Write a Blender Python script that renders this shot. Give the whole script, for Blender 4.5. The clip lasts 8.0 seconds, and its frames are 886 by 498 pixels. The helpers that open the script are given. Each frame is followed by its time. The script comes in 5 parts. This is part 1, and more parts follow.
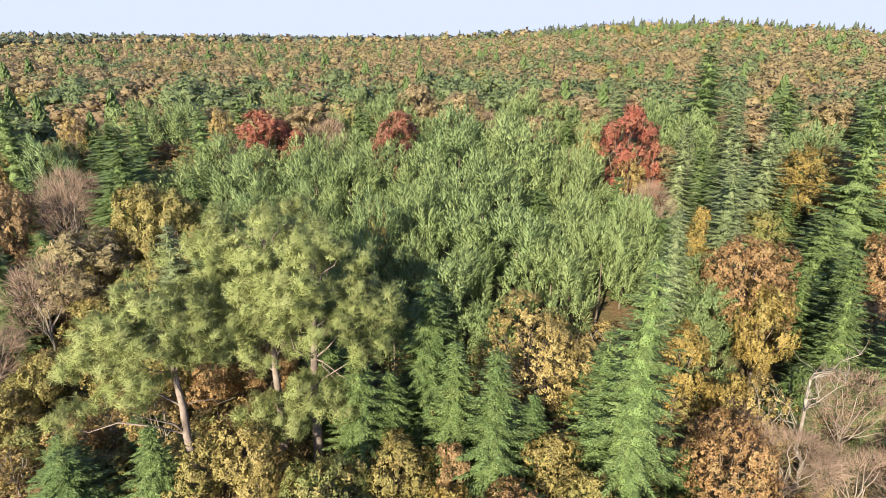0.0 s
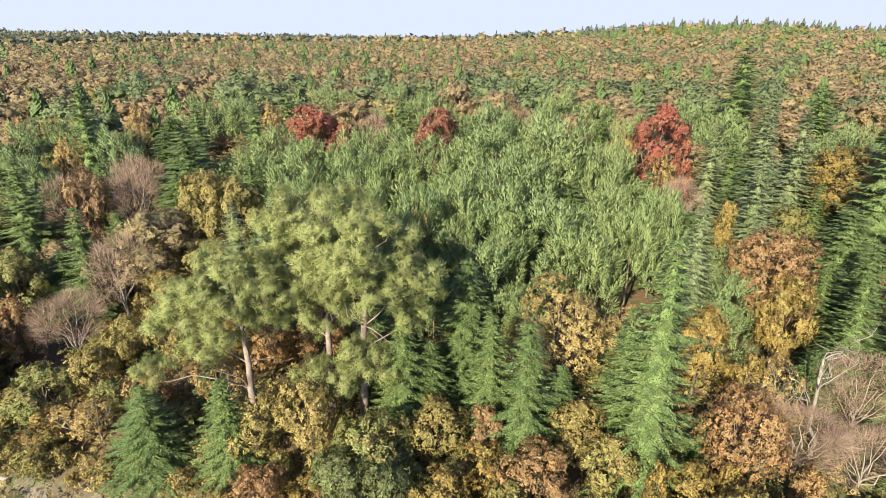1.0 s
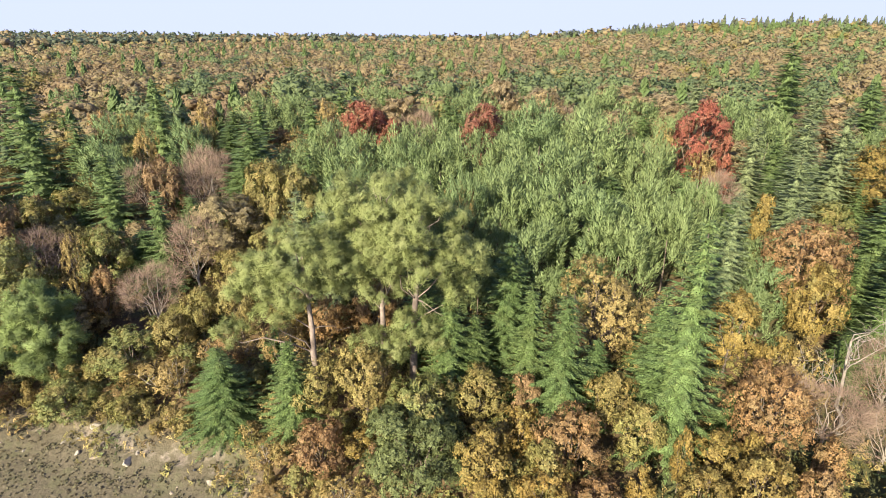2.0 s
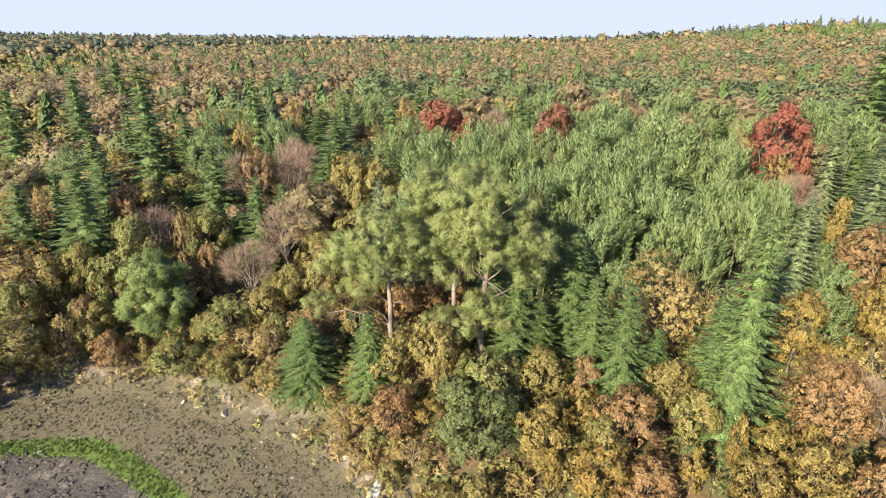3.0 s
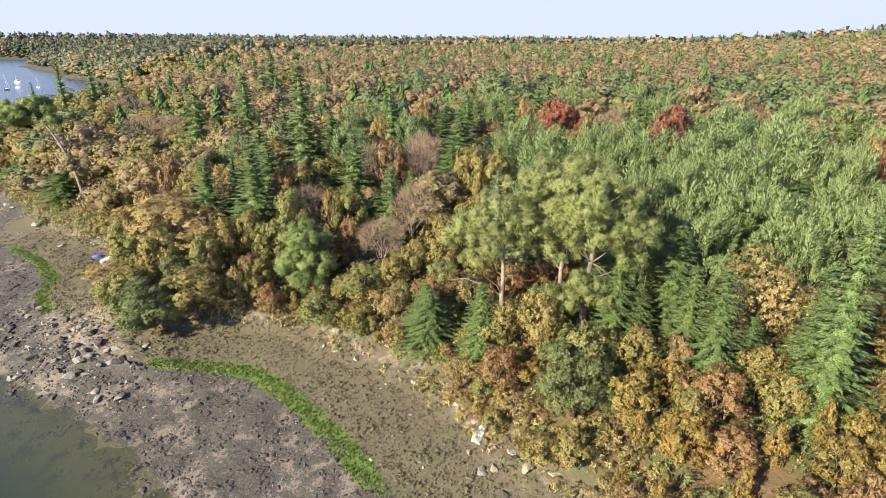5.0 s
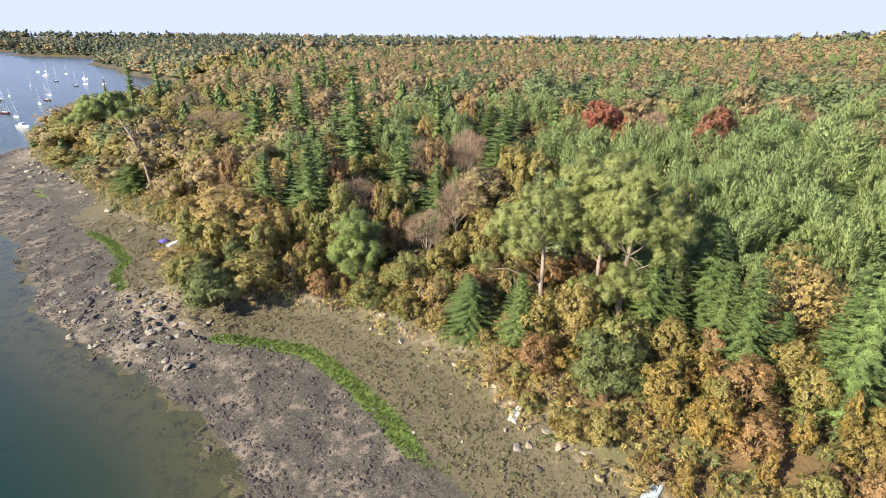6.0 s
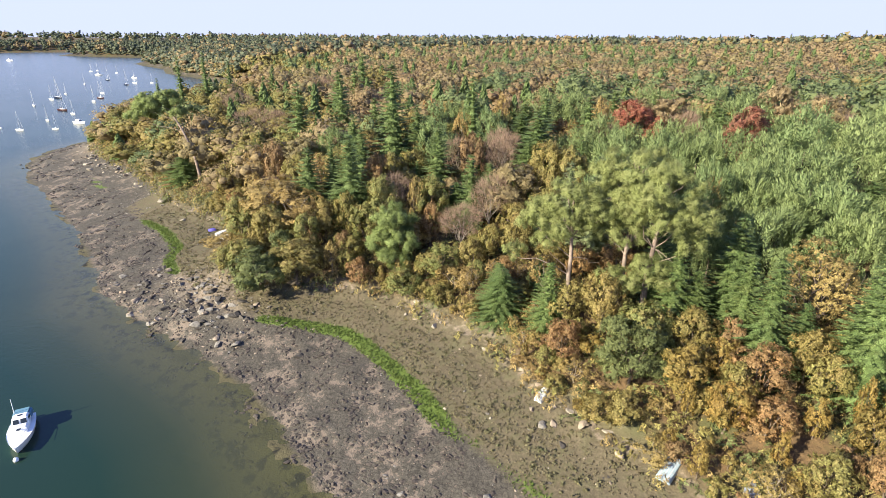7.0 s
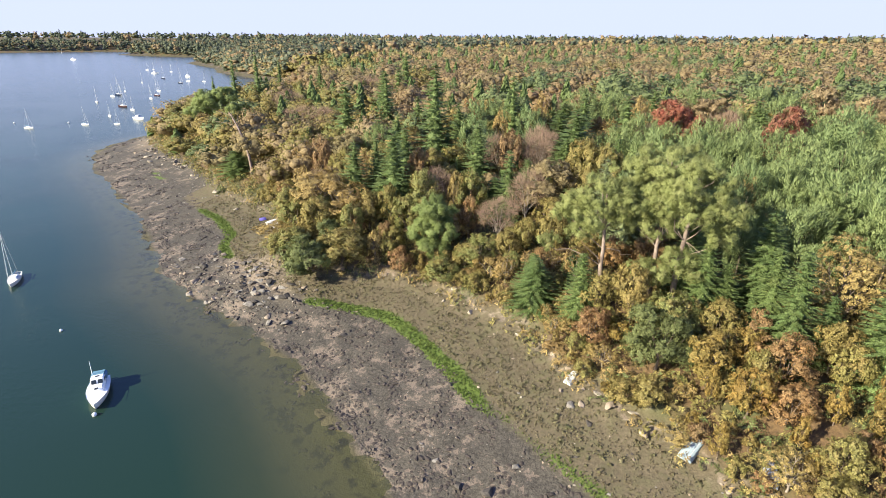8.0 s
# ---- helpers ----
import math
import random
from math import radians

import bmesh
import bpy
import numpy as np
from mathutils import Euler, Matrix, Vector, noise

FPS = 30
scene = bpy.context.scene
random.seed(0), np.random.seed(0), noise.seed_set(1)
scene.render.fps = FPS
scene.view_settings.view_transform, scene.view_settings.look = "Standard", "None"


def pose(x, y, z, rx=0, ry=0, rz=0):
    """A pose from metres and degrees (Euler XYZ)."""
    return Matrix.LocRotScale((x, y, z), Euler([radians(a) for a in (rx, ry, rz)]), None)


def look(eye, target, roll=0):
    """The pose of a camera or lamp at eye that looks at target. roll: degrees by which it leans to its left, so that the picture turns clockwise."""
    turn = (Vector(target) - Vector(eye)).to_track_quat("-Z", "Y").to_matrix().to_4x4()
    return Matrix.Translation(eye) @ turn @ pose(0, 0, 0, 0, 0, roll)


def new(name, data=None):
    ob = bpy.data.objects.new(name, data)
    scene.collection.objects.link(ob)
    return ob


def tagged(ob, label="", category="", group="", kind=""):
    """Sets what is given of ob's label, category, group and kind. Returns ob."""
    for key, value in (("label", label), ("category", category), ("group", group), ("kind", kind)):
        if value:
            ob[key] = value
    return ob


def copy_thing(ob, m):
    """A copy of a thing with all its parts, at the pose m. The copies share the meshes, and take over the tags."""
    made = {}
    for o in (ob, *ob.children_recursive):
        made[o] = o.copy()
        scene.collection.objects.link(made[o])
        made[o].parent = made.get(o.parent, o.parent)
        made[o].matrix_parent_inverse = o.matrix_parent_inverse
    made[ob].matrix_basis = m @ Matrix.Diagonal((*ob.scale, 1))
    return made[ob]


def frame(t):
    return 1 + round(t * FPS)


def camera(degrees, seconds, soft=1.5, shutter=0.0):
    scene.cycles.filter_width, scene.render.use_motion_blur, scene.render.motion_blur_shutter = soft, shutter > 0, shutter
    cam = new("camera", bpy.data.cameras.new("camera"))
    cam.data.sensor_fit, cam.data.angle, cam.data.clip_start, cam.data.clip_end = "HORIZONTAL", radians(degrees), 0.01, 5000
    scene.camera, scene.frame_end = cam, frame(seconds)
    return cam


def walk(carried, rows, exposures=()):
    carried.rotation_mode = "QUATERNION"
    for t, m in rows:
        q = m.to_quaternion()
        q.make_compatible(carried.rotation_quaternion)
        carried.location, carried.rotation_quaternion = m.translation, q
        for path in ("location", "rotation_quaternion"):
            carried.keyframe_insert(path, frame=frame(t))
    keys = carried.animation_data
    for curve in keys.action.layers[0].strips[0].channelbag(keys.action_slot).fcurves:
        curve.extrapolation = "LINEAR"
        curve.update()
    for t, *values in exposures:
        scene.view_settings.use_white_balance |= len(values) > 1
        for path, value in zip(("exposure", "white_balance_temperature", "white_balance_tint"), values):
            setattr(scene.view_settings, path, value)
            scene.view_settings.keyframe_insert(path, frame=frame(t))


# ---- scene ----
cam = camera(78.7, 8.0, soft=0.6)
PATH = [
    (0, (0.08, -0.43, 35.992), (0.08, 1.436, 35.272), 0.5),
    (0.5, (-0.255, -2.287, 35.98), (-0.31, -0.422, 35.259), 0.6),
    (1, (-0.5, -4.182, 36.017), (-0.612, -2.32, 35.296), 0.8),
    (1.2, (-0.594, -4.982, 36.021), (-0.731, -3.121, 35.302), 0.8),
    (2.3, (-0.831, -9.066, 35.942), (-1.138, -7.227, 35.217), 0.6),
    (2.5, (-0.818, -9.817, 35.935), (-1.167, -7.984, 35.213), 0.7),
    (3, (-0.736, -11.603, 35.956), (-1.221, -9.802, 35.236), 0.5),
    (3.5, (-0.592, -13.334, 36.056), (-1.212, -11.574, 35.334), 0.5),
    (4, (-0.336, -15.087, 36.126), (-1.049, -13.364, 35.403), 0.5),
    (4.5, (0.075, -16.747, 36.263), (-0.696, -15.049, 35.54), 0.5),
    (4.7, (0.334, -17.378, 36.306), (-0.464, -15.693, 35.583), 0.4),
    (5.8, (1.651, -20.947, 36.621), (0.699, -19.344, 35.897), 0.6),
    (6, (1.914, -21.586, 36.655), (0.945, -19.994, 35.93), 0.5),
    (6.5, (2.762, -23.159, 36.742), (1.752, -21.593, 36.017), 0.5),
    (7, (3.677, -24.726, 36.791), (2.611, -23.197, 36.065), 0.4),
    (7.5, (4.707, -26.309, 36.843), (3.571, -24.832, 36.117), 0.4),
    (8, (5.8, -27.877, 36.816), (4.626, -26.43, 36.09), 0.4),
]
walk(cam, [(t, look(eye, target, roll)) for t, eye, target, roll in PATH])

# ---------------------------------------------------------------- daylight
SUN_HEIGHT = 27.0
world = bpy.data.worlds.new("world")
scene.world = world
world.use_nodes = True
sky = world.node_tree.nodes.new("ShaderNodeTexSky")
sky.sky_type, sky.sun_disc = "NISHITA", False
sky.sun_elevation, sky.sun_rotation = radians(SUN_HEIGHT), radians(204)
sky.dust_density, sky.air_density, sky.ozone_density = 0.2, 1.0, 2.5
cool = world.node_tree.nodes.new("ShaderNodeMix")
cool.data_type, cool.blend_type = "RGBA", "MULTIPLY"
cool.inputs[0].default_value, cool.inputs[7].default_value = 1.0, (1.0, 0.97, 1.46, 1)
world.node_tree.links.new(sky.outputs[0], cool.inputs[6])
pale = world.node_tree.nodes.new("ShaderNodeMix")
pale.data_type, pale.blend_type = "RGBA", "DARKEN"
pale.inputs[0].default_value, pale.inputs[7].default_value = 1.0, (2.9, 3.25, 4.7, 1)
world.node_tree.links.new(cool.outputs[2], pale.inputs[6])
world.node_tree.links.new(pale.outputs[2], world.node_tree.nodes["Background"].inputs[0])
world.node_tree.nodes["Background"].inputs[1].default_value = 0.09
sun = new("sun", bpy.data.lights.new("sun", "SUN"))
sun.data.energy, sun.data.angle, sun.data.color = 5.0, radians(0.6), (1.0, 0.915, 0.72)
sun.matrix_world = look((0, 0, 0), (0.362, 0.814, -0.454))
scene.view_settings.exposure = 1.55
# ---------------------------------------------------------------- terrain
def lines(*pairs):
    return np.array(pairs, float)


# the water's edge, then the edge of the wood above the beach, both walked from east to west
EDGE_NEAR = lines((400, -60), (120, -26), (40, -14), (8, -9), (-10, -5.5), (-19.6, -2.8), (-26, -0.8), (-33.3, 1.9), (-41.8, 4.7),
                  (-51.1, 5.4), (-60.7, 5.5), (-71.4, 6), (-81, 6.2), (-101.6, 13.7), (-124, 19.4), (-149, 24.9), (-174, 29.3),
                  (-196, 37), (-212, 50), (-224, 70))
EDGE_FAR = lines((-226, 95), (-235, 140), (-265, 190), (-420, 262), (-520, 290), (-577, 300), (-664, 345), (-835, 394), (-850, 415),
                 (-700, 500), (-720, 560), (-1000, 545), (-1180, 488), (-1285, 477), (-1300, 510), (-1150, 640), (-1300, 720),
                 (-1522, 640), (-1596, 460), (-1611, 352), (-1750, 100), (-1900, -400), (-4800, -1500))
WOOD_NEAR = lines((400, -30), (120, -4), (40, 4), (16, 8), (3.2, 11.6), (-2.8, 14.2), (-7.4, 15.3), (-15, 18.6), (-22.6, 22.6),
                  (-31.4, 23.8), (-42.4, 25.3), (-50, 22.5), (-56, 18.5), (-63.6, 16.3), (-72, 20.5), (-75.5, 23.5), (-78.2, 29.0), (-84, 31.2), (-107, 33),
                  (-145, 43), (-176, 48), (-196, 56), (-208, 72))
WOOD_FAR = lines((-214, 98), (-224, 145), (-258, 200), (-415, 272), (-520, 302), (-577, 312), (-664, 357), (-815, 404), (-830, 412),
                 (-690, 495), (-715, 570), (-1000, 557), (-1180, 500), (-1275, 487), (-1285, 508), (-1130, 640), (-1300, 735),
                 (-1535, 650), (-1610, 460), (-1625, 352), (-1765, 100), (-1915, -400), (-4800, -1480))
CLOSE = lines((-4800, 4800), (4800, 4800), (4800, -500))
LAND = np.concatenate([EDGE_NEAR, EDGE_FAR, CLOSE])
WOOD = np.concatenate([WOOD_NEAR, WOOD_FAR, CLOSE])


def inside(x, y, ring):
    hit = np.zeros(x.shape, bool)
    for (x0, y0), (x1, y1) in zip(ring, np.roll(ring, -1, 0)):
        if y0 != y1:
            hit ^= ((y0 > y) != (y1 > y)) & (x < (x1 - x0) * (y - y0) / (y1 - y0) + x0)
    return hit


def away(x, y, ring):
    best = np.full(x.shape, 1e9)
    for (x0, y0), (x1, y1) in zip(ring[:-1], ring[1:]):
        dx, dy = x1 - x0, y1 - y0
        k = np.clip(((x - x0) * dx + (y - y0) * dy) / (dx * dx + dy * dy), 0, 1)
        best = np.minimum(best, np.hypot(x - x0 - k * dx, y - y0 - k * dy))
    return best


def shore(x, y):
    """Beach share (0 at the water's edge, 1 at the wood), metres into the wood, metres out to sea."""
    dw, dv = away(x, y, LAND[:-3]), away(x, y, WOOD[:-3])
    land, wood = inside(x, y, LAND), inside(x, y, WOOD)
    share = np.where(wood, 1.0, np.where(land, dw / (dw + dv + 1e-6), 0.0))
    return share, np.where(wood, dv, 0.0), np.where(land, 0.0, dw)


def height(x, y):
    x, y = np.asarray(x, float), np.asarray(y, float)
    share, dv, out = shore(x, y)
    rise = np.interp(dv, [0, 2, 10, 30, 45, 75, 110, 200], [0, 1.5, 5, 9.2, 12, 15.5, 16.5, 17])
    far = np.clip((dv - 60) / 120, 0, 1)
    hill = 16.5 * np.exp(-((x - 200) / 110) ** 2 / 2 - ((y - 475) / 165) ** 2 / 2) * far
    hill += 3.5 * np.exp(-((y - 480) / 150) ** 2 / 2) * np.clip((x + 330) / 150, 0, 1) * far
    back = 7 * np.clip((np.hypot(x, y) - 700) / 900, 0, 1) * far
    return 3.7 * share + rise + hill + back - np.minimum(0.065 * out + 0.006 * out * out, 5)

# ---------------------------------------------------------------- materials
def material(name, rough=0.8, spec=0.3):
    m = bpy.data.materials.new(name)
    m.use_nodes = True
    nt = m.node_tree
    b = nt.nodes["Principled BSDF"]
    b.inputs["Roughness"].default_value = rough
    b.inputs["Specular IOR Level"].default_value = spec
    return m, nt, b


def node(nt, kind, **values):
    n = nt.nodes.new(kind)
    for key, value in values.items():
        n.inputs[key.replace("_", " ")].default_value = value
    return n


def join(nt, a, b):
    nt.links.new(a, b)


def noise_of(nt, scale, detail=4.0, rough=0.6, vector=None):
    n = node(nt, "ShaderNodeTexNoise", Scale=scale, Detail=detail, Roughness=rough)
    join(nt, vector or nt.nodes.new("ShaderNodeNewGeometry").outputs["Position"], n.inputs["Vector"])
    return n.outputs["Fac"]


def ramp(nt, fac, *stops):
    n = nt.nodes.new("ShaderNodeValToRGB")
    els = n.color_ramp.elements
    for k, (at, col) in enumerate(stops):
        e = els[k] if k < 2 else els.new(at)
        e.position = at
        e.color = (*col, 1) if len(col) == 3 else col
    join(nt, fac, n.inputs[0])
    return n.outputs[0]


def mask(nt, fac, lo, hi):
    n = node(nt, "ShaderNodeMapRange")
    n.inputs["From Min"].default_value, n.inputs["From Max"].default_value = lo, hi
    join(nt, fac, n.inputs["Value"])
    return n.outputs[0]


def math_of(nt, op, a, b):
    n = nt.nodes.new("ShaderNodeMath")
    n.operation = op
    for k, v in enumerate((a, b)):
        if isinstance(v, (int, float)):
            n.inputs[k].default_value = v
        else:
            join(nt, v, n.inputs[k])
    return n.outputs[0]


def blend(nt, fac, a, b, how="MIX"):
    n = nt.nodes.new("ShaderNodeMix")
    n.data_type, n.blend_type = "RGBA", how
    for k, v in ((0, fac), (6, a), (7, b)):
        if isinstance(v, (int, float)):
            n.inputs[k].default_value = v
        elif isinstance(v, tuple):
            n.inputs[k].default_value = (*v, 1)
        else:
            join(nt, v, n.inputs[k])
    return n.outputs[2]


def attribute(nt, name):
    n = nt.nodes.new("ShaderNodeAttribute")
    n.attribute_name = name
    return n.outputs["Fac"]


def bump(nt, b, fac, strength, distance):
    n = node(nt, "ShaderNodeBump", Strength=strength, Distance=distance)
    join(nt, fac, n.inputs["Height"])
    join(nt, n.outputs[0], b.inputs["Normal"])


def leaves(name, hues, second, through_it=0.3, massed=False, lo=0.6, hi=1.35, cut=0, keep=0.46):
    """Foliage: hues from tree to tree, a second colour in patches, every leaf a little lighter or darker."""
    m, nt, b = material(name, 0.62, 0.25)
    tree = attribute(nt, "tint") if massed else nt.nodes.new("ShaderNodeObjectInfo").outputs["Random"]
    col = ramp(nt, tree, *[(k / (len(hues) - 1), h) for k, h in enumerate(hues)])
    patch = mask(nt, noise_of(nt, 0.9, 3.0), 0.48, 0.68)
    col = blend(nt, math_of(nt, "MULTIPLY", patch, 0.7), col, second)
    isle = nt.nodes.new("ShaderNodeNewGeometry").outputs["Random Per Island"]
    shade = mask(nt, isle, 0, 1)
    shade.node.inputs["To Min"].default_value, shade.node.inputs["To Max"].default_value = lo, hi
    rgb = nt.nodes.new("ShaderNodeCombineColor")
    for k in range(3):
        join(nt, shade, rgb.inputs[k])
    col = blend(nt, 1.0, col, rgb.outputs[0], "MULTIPLY")
    join(nt, col, b.inputs["Base Color"])
    if cut and not massed:
        # the single leaves of a spray, each turned and tinted its own way
        grain = mask(nt, noise_of(nt, cut * 0.7, 2.0, 0.6), 0.3, 0.7)
        grain.node.inputs["To Min"].default_value, grain.node.inputs["To Max"].default_value = 0.62, 1.38
        rgb = nt.nodes.new("ShaderNodeCombineColor")
        for k in range(3):
            join(nt, grain, rgb.inputs[k])
        col = blend(nt, 1.0, col, rgb.outputs[0], "MULTIPLY")
        join(nt, col, b.inputs["Base Color"])
        bump(nt, b, noise_of(nt, cut * 0.6, 1.0, 0.5), 1.0, 0.12)
    if massed:
        grain = mask(nt, noise_of(nt, cut * 0.5, 3.0, 0.7), 0.35, 0.65)
        grain.node.inputs["To Min"].default_value, grain.node.inputs["To Max"].default_value = 0.8, 1.18
        rgb = nt.nodes.new("ShaderNodeCombineColor")
        for k in range(3):
            join(nt, grain, rgb.inputs[k])
        col = blend(nt, 1.0, col, rgb.outputs[0], "MULTIPLY")
        join(nt, col, b.inputs["Base Color"])
        bump(nt, b, noise_of(nt, cut * 0.55, 4.0, 0.75), 0.8, 0.25)
    tr = nt.nodes.new("ShaderNodeBsdfTranslucent")
    join(nt, col, tr.inputs["Color"])
    mix = nt.nodes.new("ShaderNodeMixShader")
    mix.inputs[0].default_value = through_it
    join(nt, b.outputs[0], mix.inputs[1])
    join(nt, tr.outputs[0], mix.inputs[2])
    last = mix.outputs[0]
    if cut:
        # a spray of small leaves rather than one sheet: gaps of about half the sheet
        gaps = nt.nodes.new("ShaderNodeMixShader")
        join(nt, mask(nt, noise_of(nt, cut, 1.0, 0.5), keep - 0.01, keep + 0.01), gaps.inputs[0])
        join(nt, nt.nodes.new("ShaderNodeBsdfTransparent").outputs[0], gaps.inputs[1])
        join(nt, last, gaps.inputs[2])
        last = gaps.outputs[0]
    join(nt, last, nt.nodes["Material Output"].inputs["Surface"])
    return m


def bark(name, a, c, scale=6.0):
    m, nt, b = material(name, 0.9, 0.15)
    f = noise_of(nt, scale, 5.0, 0.7)
    col = ramp(nt, f, (0.3, a), (0.7, c))
    join(nt, blend(nt, mask(nt, noise_of(nt, 0.7), 0.5, 0.7), col, tuple(0.6 * v for v in a)), b.inputs["Base Color"])
    bump(nt, b, f, 0.6, 0.05)
    return m


def plain(name, col, rough=0.5, spec=0.4, vary=0.15, scale=3.0, metal=0.0):
    m, nt, b = material(name, rough, spec)
    b.inputs["Metallic"].default_value = metal
    f = noise_of(nt, scale, 5.0, 0.65)
    join(nt, ramp(nt, f, (0.3, tuple(v * (1 - vary) for v in col)), (0.7, tuple(min(1, v * (1 + vary)) for v in col))), b.inputs["Base Color"])
    return m


PALETTES = {
    "fir": (((0.100, 0.147, 0.049), (0.123, 0.173, 0.055), (0.097, 0.150, 0.053)), (0.147, 0.180, 0.063)),
    "spruce": (((0.113, 0.162, 0.056), (0.135, 0.186, 0.065), (0.121, 0.173, 0.058)), (0.157, 0.197, 0.071)),
    "blue_spruce": (((0.165, 0.200, 0.096), (0.185, 0.215, 0.102), (0.160, 0.200, 0.092)), (0.205, 0.225, 0.108)),
    "candle_pine": (((0.200, 0.255, 0.101), (0.220, 0.271, 0.108), (0.174, 0.238, 0.099)), (0.231, 0.273, 0.112)),
    "tall_pine": (((0.253, 0.281, 0.103), (0.264, 0.292, 0.106), (0.257, 0.287, 0.104)), (0.311, 0.311, 0.134)),
    "gold_oak": (((0.260, 0.172, 0.048), (0.245, 0.178, 0.052), (0.215, 0.155, 0.052)), (0.205, 0.178, 0.056)),
    "rust_oak": (((0.246, 0.143, 0.067), (0.280, 0.168, 0.069), (0.230, 0.146, 0.074)), (0.263, 0.196, 0.095)),
    "olive_oak": (((0.201, 0.187, 0.058), (0.240, 0.193, 0.066), (0.170, 0.187, 0.061)), (0.275, 0.193, 0.073)),
    "thin_oak": (((0.312, 0.220, 0.082), (0.286, 0.220, 0.082), (0.299, 0.200, 0.085)), (0.346, 0.246, 0.093)),
    "young_pine": (((0.217, 0.272, 0.098), (0.231, 0.284, 0.100), (0.223, 0.278, 0.098)), (0.250, 0.290, 0.111)),
    # far pines and conifers: paler and greyer, a little distance haze in the colour
    "hazed_pine": (((0.112, 0.132, 0.082), (0.128, 0.145, 0.088), (0.104, 0.124, 0.080)), (0.135, 0.145, 0.088)),
    "far_pine": (((0.140, 0.178, 0.078), (0.160, 0.195, 0.082), (0.122, 0.164, 0.074)), (0.168, 0.200, 0.088)),
    "red_oak": (((0.240, 0.075, 0.050), (0.265, 0.095, 0.055), (0.220, 0.085, 0.055)), (0.235, 0.145, 0.085)),
    "holm_oak": (((0.109, 0.131, 0.046), (0.119, 0.137, 0.050), (0.109, 0.131, 0.046)), (0.134, 0.149, 0.054)),
    "tan_beech": (((0.262, 0.196, 0.100), (0.270, 0.186, 0.100), (0.240, 0.205, 0.096), (0.288, 0.216, 0.108), (0.250, 0.190, 0.112)), (0.262, 0.202, 0.104)),
}
CUT = {"fir": 12.0, "spruce": 12.0, "blue_spruce": 12.0, "candle_pine": 0, "tall_pine": 0, "tan_beech": 8.0, "holm_oak": 10.0, "young_pine": 0}
LEAF = {k: leaves("foliage_" + k, hues, two, through_it=0.33 if "pine" in k else 0.28, lo=0.82 if "pine" in k else 0.68, hi=1.14 if "pine" in k else 1.28, cut=CUT.get(k, 9.0), keep=0.40 if k in ("fir", "spruce", "blue_spruce") else 0.48) for k, (hues, two) in PALETTES.items()}
MASSED = {(k, c): leaves("far_foliage_" + k, PALETTES[k][0], PALETTES[k][1], 0.33, True, 0.85, 1.12, cut=c, keep=0.30 if k == "spruce" else 0.32 if c > 5 else 0.24)
          for k in ("spruce", "far_pine", "hazed_pine", "tan_beech", "olive_oak") for c in (7.0, 3.5)}
BARK = bark("bark_brown", (0.10, 0.075, 0.055), (0.21, 0.165, 0.13))
BARK_PINE = bark("bark_pine", (0.14, 0.105, 0.085), (0.27, 0.215, 0.18), 4.0)
BARK_PALE = bark("bark_pale", (0.20, 0.165, 0.13), (0.35, 0.305, 0.25), 5.0)
TWIGS = bark("twigs_grey", (0.20, 0.135, 0.095), (0.32, 0.225, 0.165), 3.0)

# ---------------------------------------------------------------- meshes from arrays
def unit(v):
    return v / (np.linalg.norm(v, axis=-1, keepdims=True) + 1e-9)


def mesh_of(name, pieces, mat, smooth=False, tint=None):
    """pieces: points (n, 3), faces (m, 3 or 4) and, for foliage, the way that each point of the crown faces (n, 3)."""
    me = bpy.data.meshes.new(name)
    pts, loops, starts, totals, facing, base, at = [], [], [], [], [], 0, 0
    rounded = any(len(piece) == 3 for piece in pieces)
    for piece in pieces:
        p, f = np.asarray(piece[0], np.float32), np.asarray(piece[1], np.int32)
        pts.append(p)
        loops.append((f + base).ravel())
        n, k = f.shape
        starts.append(at + np.arange(n) * k)
        totals.append(np.full(n, k))
        if rounded:
            if len(piece) == 3:
                facing.append(unit(np.asarray(piece[2])))
            else:
                own = np.cross(p[f[:, 1]] - p[f[:, 0]], p[f[:, 2]] - p[f[:, 0]])
                sums = np.zeros(p.shape)
                for c in range(k):
                    np.add.at(sums, f[:, c], own)
                facing.append(unit(sums))
        base += len(p)
        at += n * k
    pts, loops, starts, totals = (np.concatenate(a) for a in (pts, loops, starts, totals))
    me.vertices.add(len(pts))
    me.vertices.foreach_set("co", pts.ravel())
    me.loops.add(len(loops))
    me.loops.foreach_set("vertex_index", loops.astype(np.int32))
    me.polygons.add(len(starts))
    me.polygons.foreach_set("loop_start", starts.astype(np.int32))
    me.polygons.foreach_set("loop_total", totals.astype(np.int32))
    me.polygons.foreach_set("use_smooth", np.full(len(starts), smooth or rounded))
    me.materials.append(mat)
    if tint is not None:
        me.attributes.new("tint", "FLOAT", "FACE").data.foreach_set("value", np.asarray(tint, np.float32))
    me.update(calc_edges=True)
    if rounded:
        me.normals_split_custom_set_from_vertices(np.concatenate(facing).tolist())
    return me


